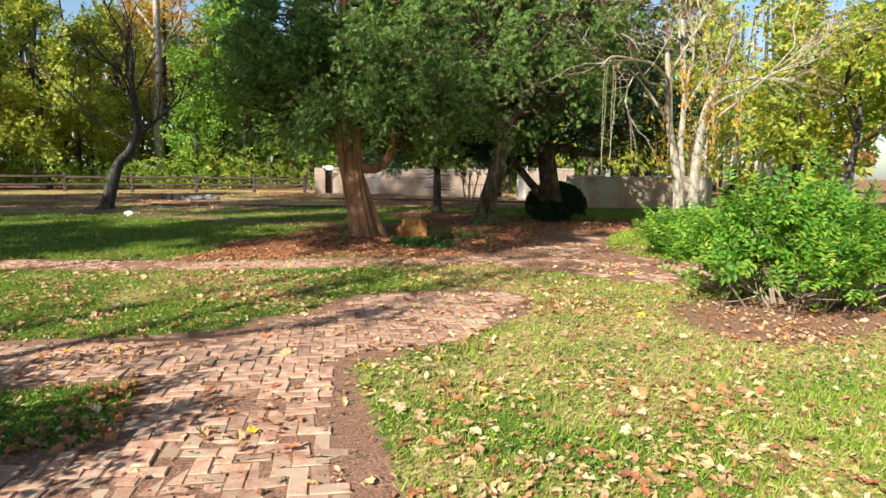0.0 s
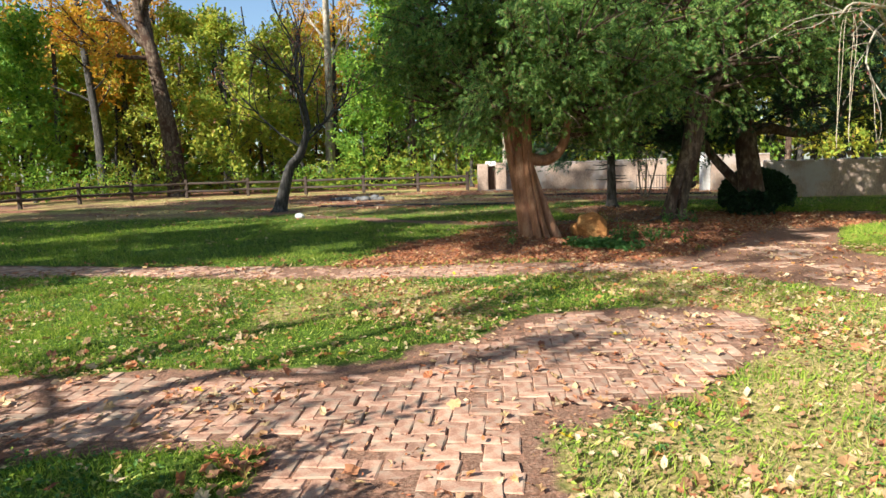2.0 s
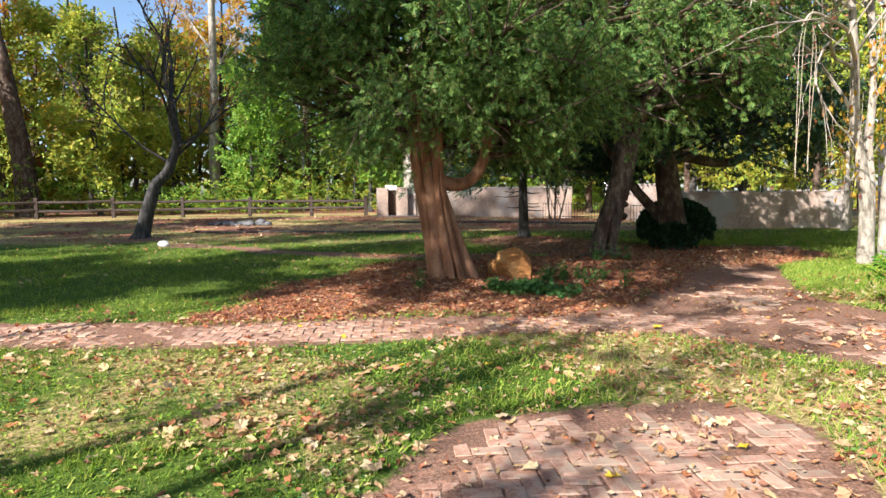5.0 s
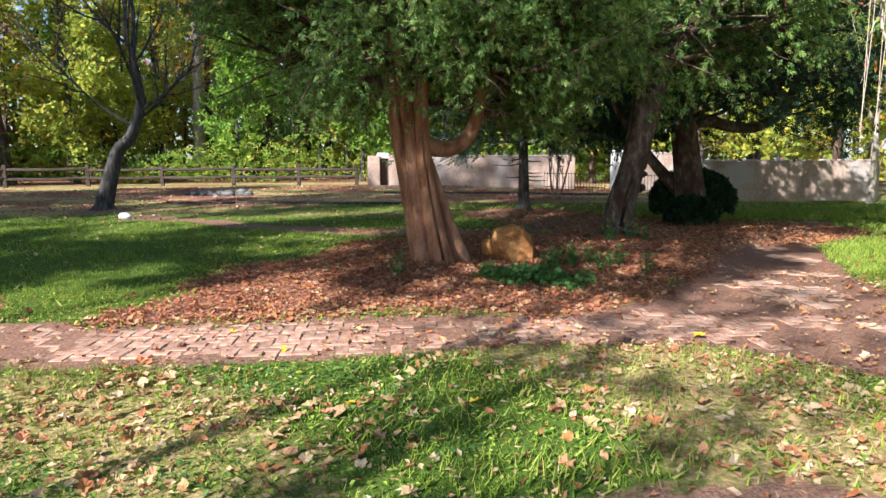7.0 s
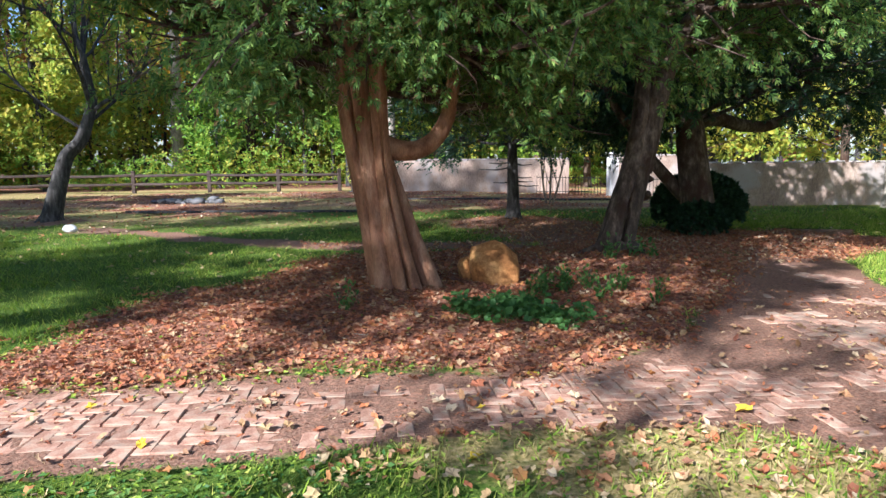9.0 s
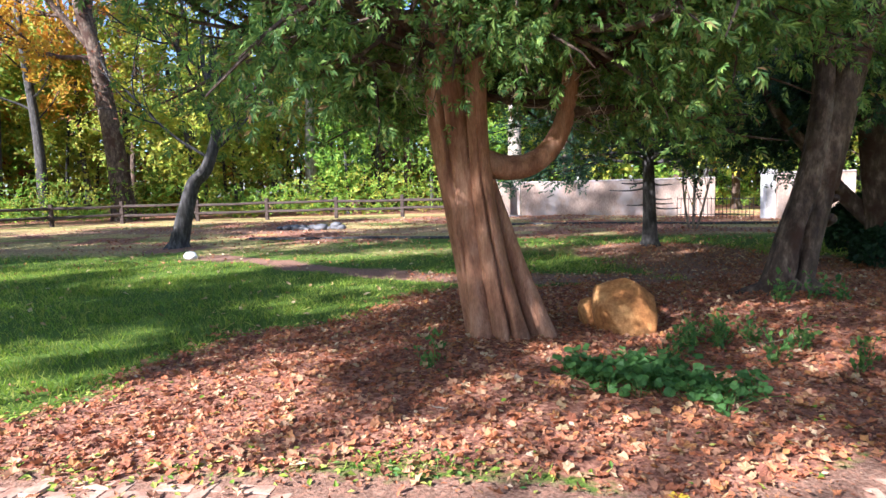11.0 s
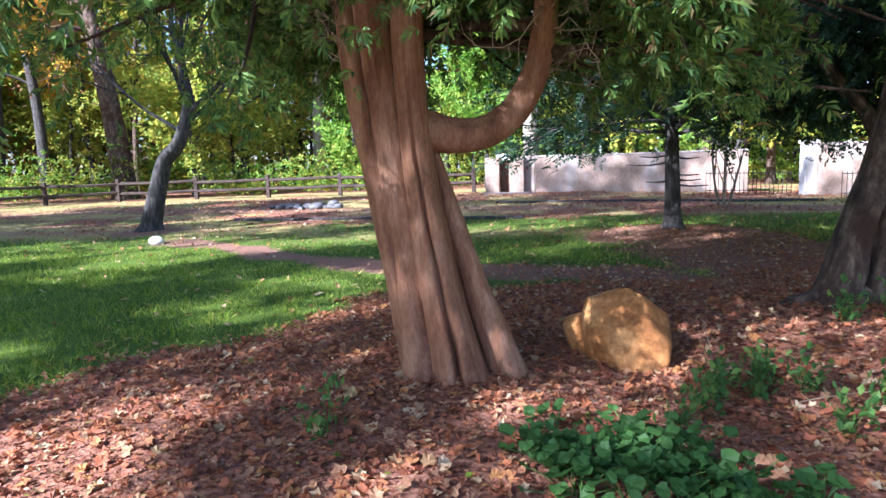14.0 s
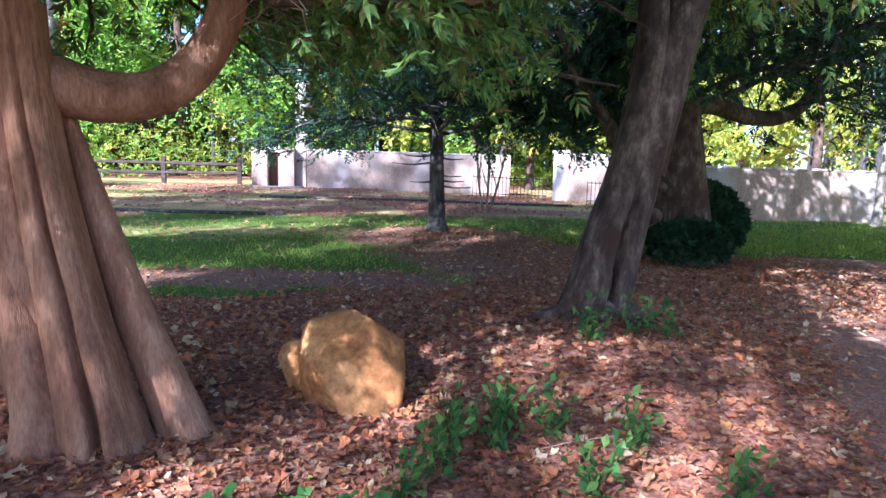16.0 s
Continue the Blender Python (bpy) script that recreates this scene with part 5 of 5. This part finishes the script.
def grass():
    rng = np.random.default_rng(96)
    blade = (np.array([(0, -0.5, 0), (0, 0.5, 0), (1, 0, 0)]), np.array([[0, 1, 2]]))
    blade[0][:, 1] *= 0.16
    for name, mat, count, want_dry in (("grass", L_GRASS, 560000, False), ("dry_grass", L_STRAW, 130000, True)):
        d = rng.random(count)
        y = 1.6 + 22 * d ** 1.7 + np.minimum(0, rng.normal(0, 1.3, count))
        x = 0.30 * y + (rng.random(count) - 0.5) * (9 + 1.2 * y) + rng.normal(0, 0.9, count)
        wide = rng.random(count) < 0.22
        x, y = np.where(wide, rng.uniform(-16, 20, count), x), np.where(wide, rng.uniform(-4, 26, count), y)
        dry, lit, so = cover(x, y)
        keep = 1 - np.clip(1.25 * so + 1.3 * lit, 0, 1)
        keep = keep * (dry if want_dry else 1 - 0.8 * dry) * (0.35 + 0.9 * value_noise(x, y, 0.5, 12))
        ok = rng.random(count) < keep
        x, y = x[ok], y[ok]
        z = ground_z(x, y)
        n = len(x)
        tall = (0.035 + 0.045 * value_noise(x, y, 0.35, 14)) * (1 + 0.03 * y)
        lean = np.stack([rng.normal(0, 0.5, n), rng.normal(0, 0.5, n), np.ones(n)], 1)
        ob = part(name, scatter(Geo(), blade, np.stack([x, y, z - 0.003], 1), lean, tall, rng, 0.25, (1, 0, 0)), mat)
        tagged(ob, "straw-coloured dry grass in the lawn" if want_dry else "short green lawn grass", "grass", kind="stuff")


def fallen():
    rng = np.random.default_rng(97)
    def lay(name, mat, template, n, x0, x1, y0, y1, size, weight, label):
        x, y = rng.uniform(x0, x1, n), rng.uniform(y0, y1, n)
        ok = rng.random(n) < np.clip(weight(x, y), 0, 1)
        x, y = x[ok], y[ok]
        p = np.stack([x, y, ground_z(x, y) + rng.uniform(0.004, 0.035, len(x))], 1)
        a = rng.uniform(0, 6.28, len(x))
        g, turn = Geo(), np.stack([np.cos(a), np.sin(a), 0 * a], 1)
        kinds = RAGGED if template is STAR else [template]
        for k, shape in enumerate(kinds):
            scatter(g, shape, p[k::len(kinds)], turn[k::len(kinds)], size, rng, 0.36)
        ob = part(name, g, mat)
        tagged(ob, label, "leaves", kind="stuff")
    red = lambda x, y: cover(x, y)[1] * 0.95
    lay("leaf_litter", L_FALLEN_RED, LEAF, 90000, -2, 14, 11.3, 21, 0.034, red, "dense reddish-brown leaf crumbs under the cedars")
    lay("leaf_litter", L_FALLEN_RED, STAR, 17000, -2, 12, 11.3, 19, 0.070, red, "rust-red lobed leaves over the litter")
    lay("leaf_litter", L_FALLEN_RED, CURL, 30000, -2, 13, 11.3, 20, 0.048, red, "curled reddish-brown leaves over the litter")
    lay("leaf_litter", L_FALLEN_TAN, CURL, 12000, -2, 12, 11.3, 19, 0.045, lambda x, y: red(x, y) * 0.6, "tan fallen leaves over the red litter")
    lay("leaf_litter", L_FALLEN_TAN, STAR, 5000, -2, 12, 11.3, 19, 0.075, lambda x, y: red(x, y) * 0.5, "pale lobed leaves over the red litter")
    fade = lambda x, y: smooth(-9, -5, x) * smooth(15, 10, x) * smooth(-3, 1.5, y)
    lawn = lambda x, y: fade(x, y) * (1 - cover(x, y)[1]) * (0.4 + 0.6 * cover(x, y)[0]) * (0.15 + 1.5 * value_noise(x, y, 0.7, 20) ** 2) * (1 - 0.7 * cover(x, y)[2])
    lay("fallen_leaves", L_FALLEN_TAN, STAR, 17000, -9, 15, -3, 13, 0.085, lawn, "tan fallen leaves scattered on the lawn")
    lay("fallen_leaves", L_FALLEN_TAN, LEAF, 90000, -9, 15, -3, 13, 0.046, lawn, "small dry leaves scattered on the lawn")
    lay("fallen_leaves", L_FALLEN_RED, STAR, 13000, -9, 15, -3, 14, 0.080, lambda x, y: lawn(x, y) * 0.8, "rust-red fallen leaves on the lawn")
    lay("fallen_leaves", L_FALLEN_TAN, CURL, 9000, -14, 18, 16, 38, 0.10, lambda x, y: 0.15 + 0.4 * cover(x, y)[0], "pale fallen leaves strewn over the far lawn")
    lay("fallen_leaves", L_FALLEN_RED, CURL, 16000, -8, 20, 22, 38, 0.09, lambda x, y: 0.1 + 0.9 * cover(x, y)[1], "brown fallen leaves strewn over the far lawn")
    lay("fallen_leaves", L_FALLEN_TAN, CURL, 28000, -9, 15, -3, 13, 0.070, lawn, "curled tan leaves scattered on the lawn")
    lay("fallen_leaves", L_FALLEN_RED, CURL, 34000, -9, 15, -3, 14, 0.058, lambda x, y: lawn(x, y) * 0.9, "curled rust-brown leaves on the lawn")
    bare = lambda x, y: cover(x, y)[2] * (0.3 + 0.9 * value_noise(x, y, 0.8, 29))
    lay("leaf_litter", L_FALLEN_RED, CURL, 15000, 2, 13, 15.5, 26, 0.06, bare, "brown leaves strewn over bare soil")
    lay("leaf_litter", L_FALLEN_TAN, CURL, 5000, 2, 13, 15.5, 26, 0.06, bare, "pale leaves strewn over bare soil")
    on_path = lambda x, y: cover(x, y)[2] * 0.5 * value_noise(x, y, 0.5, 23)
    lay("path_debris", L_FALLEN_RED, CURL, 16000, -5, 9, 2, 14, 0.032, on_path, "crumbled leaves strewn over the paths")
    weeds_here = lambda x, y: fade(x, y) * (1 - cover(x, y)[1]) * (1 - cover(x, y)[2]) * smooth(0.45, 0.75, value_noise(x, y, 0.6, 27))
    lay("lawn_weeds", L_PLANT, LEAF, 110000, -8, 12, -1, 13.5, 0.04, weeds_here, "low broad-leaved weeds in the lawn")
    lay("lawn_weeds", L_GRASS, LEAF, 100000, -8, 12, -1, 14, 0.035, lambda x, y: fade(x, y) * (1 - cover(x, y)[1]) * (1 - cover(x, y)[2]) * 0.8, "low yellow-green weeds in the lawn")
    lay("fallen_leaves", L_FALLEN_RED, STAR, 380, -2.4, -0.6, 3.9, 5.5, 0.095, lambda x, y: inside(x, y, ISLAND) * smooth(0.35, 0.75, value_noise(x, y, 0.6, 37)), "rust-red leaves heaped on the small grass island")
    rim = lambda x, y: 2.4 * cover(x, y)[1] * (1 - cover(x, y)[1]) * smooth(3.5, 0.5, x) + 0.05 * cover(x, y)[1] * smooth(0.5, 0.8, value_noise(x, y, 0.5, 35))
    lay("litter_weeds", L_GRASS, LEAF, 30000, -2, 9, 11.4, 18, 0.05, rim, "small green weeds among the fallen leaves")
    for k in range(34):
        x, y = rng.uniform(-3, 7), rng.uniform(3, 12)
        g = scatter(Geo(), RAGGED[k % 4], np.array([(0, 0, 0)]), (1, 0, 0), 0.095, rng, 0.3)
        ob = part("yellow_leaf", g, L_FALLEN_YELLOW)
        ob.matrix_basis = pose(x, y, gz(x, y) + 0.02, 0, 0, rng.uniform(0, 360))
        tagged(ob, "bright yellow fallen maple leaf", "leaf", "yellow leaves on the lawn")


grass()
fallen()

# ---- brick paths ----


def brick_mesh(seed):
    rng = np.random.default_rng(seed)
    L, W, H = 0.105, 0.0515, 0.055
    ring = lambda lx, wy, z, j: [(sx * (lx + rng.uniform(-j, j)), sy * (wy + rng.uniform(-j, j)), z + rng.uniform(-j, j) * 0.6) for sx, sy in ((-1, -1), (1, -1), (1, 1), (-1, 1))]
    v = ring(L, W, -H, 0.001) + ring(L, W, -0.007, 0.003) + ring(L - 0.007, W - 0.006, 0.0, 0.003)
    f = [[k * 4 + q, k * 4 + (q + 1) % 4, k * 4 + 4 + (q + 1) % 4, k * 4 + 4 + q] for k in range(2) for q in range(4)] + [[8, 9, 10, 11]]
    return np.array(v), np.array(f)


def brick_path(name, poly, hole, centre, label, bare):
    rng = np.random.default_rng(len(label))
    p = thing(name, (centre[0], centre[1], gz(*centre)), label, "path", kind="structure")
    kinds = [brick_mesh(s) for s in range(5)]
    shared = []
    for v, f in kinds:
        me = Geo().add(v, f).mesh("brick")
        me.materials.append(M_BRICK)
        shared.append(me)
    ca, sa = math.cos(radians(BRICK_TURN)), math.sin(radians(BRICK_TURN))
    cell, found = 0.1105, []
    lo, hi = np.min(poly, 0), np.max(poly, 0)
    span = int(max(hi - lo) / cell) + 12
    i, j = np.meshgrid(np.arange(-span, span), np.arange(-span, span), indexing="ij")
    kind = (i - j) % 4
    for want, dx, dy, turn in ((0, 1.0, 0.5, 0), (3, 0.5, 1.0, 90)):
        m = kind == want
        u, w = (i[m] + dx) * cell, (j[m] + dy) * cell
        x, y = centre[0] + u * ca - w * sa, centre[1] + u * sa + w * ca
        ok = near_poly(x, y, poly) < -0.10 + 0.34 * (value_noise(x, y, 0.7, 30) - 0.5)
        if hole:
            ok &= near_poly(x, y, hole) > 0.08
        ok &= value_noise(x, y, 0.55, 31) + 0.5 * value_noise(x, y, 0.16, 32) > bare + 0.5 * smooth(4.2, 5.2, x)
        found += [(a, b, turn) for a, b in zip(x[ok], y[ok])]
    found.sort(key=lambda q: (q[0] - centre[0]) ** 2 + (q[1] - centre[1]) ** 2)
    rest = Geo()
    for k, (x, y, turn) in enumerate(found):
        m = pose(x + rng.normal(0, 0.005), y + rng.normal(0, 0.005), gz(x, y) + 0.003 + 0.022 * (value_noise(x, y, 0.6, 33) - 0.64) + rng.normal(0, 0.004), rng.normal(0, 1.4), rng.normal(0, 1.2), BRICK_TURN + turn + rng.normal(0, 2.6))
        q = rng.integers(5)
        if k < 300:
            ob = new("brick", shared[q])
            ob.parent = p
            ob.matrix_parent_inverse = p.matrix_basis.inverted()
            ob.matrix_basis = m
        else:
            mm = np.array(m)
            rest.add(kinds[q][0] @ mm[:3, :3].T + mm[:3, 3], kinds[q][1])
    if rest.count:
        tagged(part("farther_bricks", rest, M_BRICK, p), kind="stuff")


brick_path("brick_path", NEAR_PATH, ISLAND, (0.6, 6.0), "worn red brick path in herringbone with soil-filled joints", 0.22)
brick_path("brick_walk", FAR_PATH, None, (2.2, 11.4), "worn brick walk crossing in front of the cedars", 0.34)
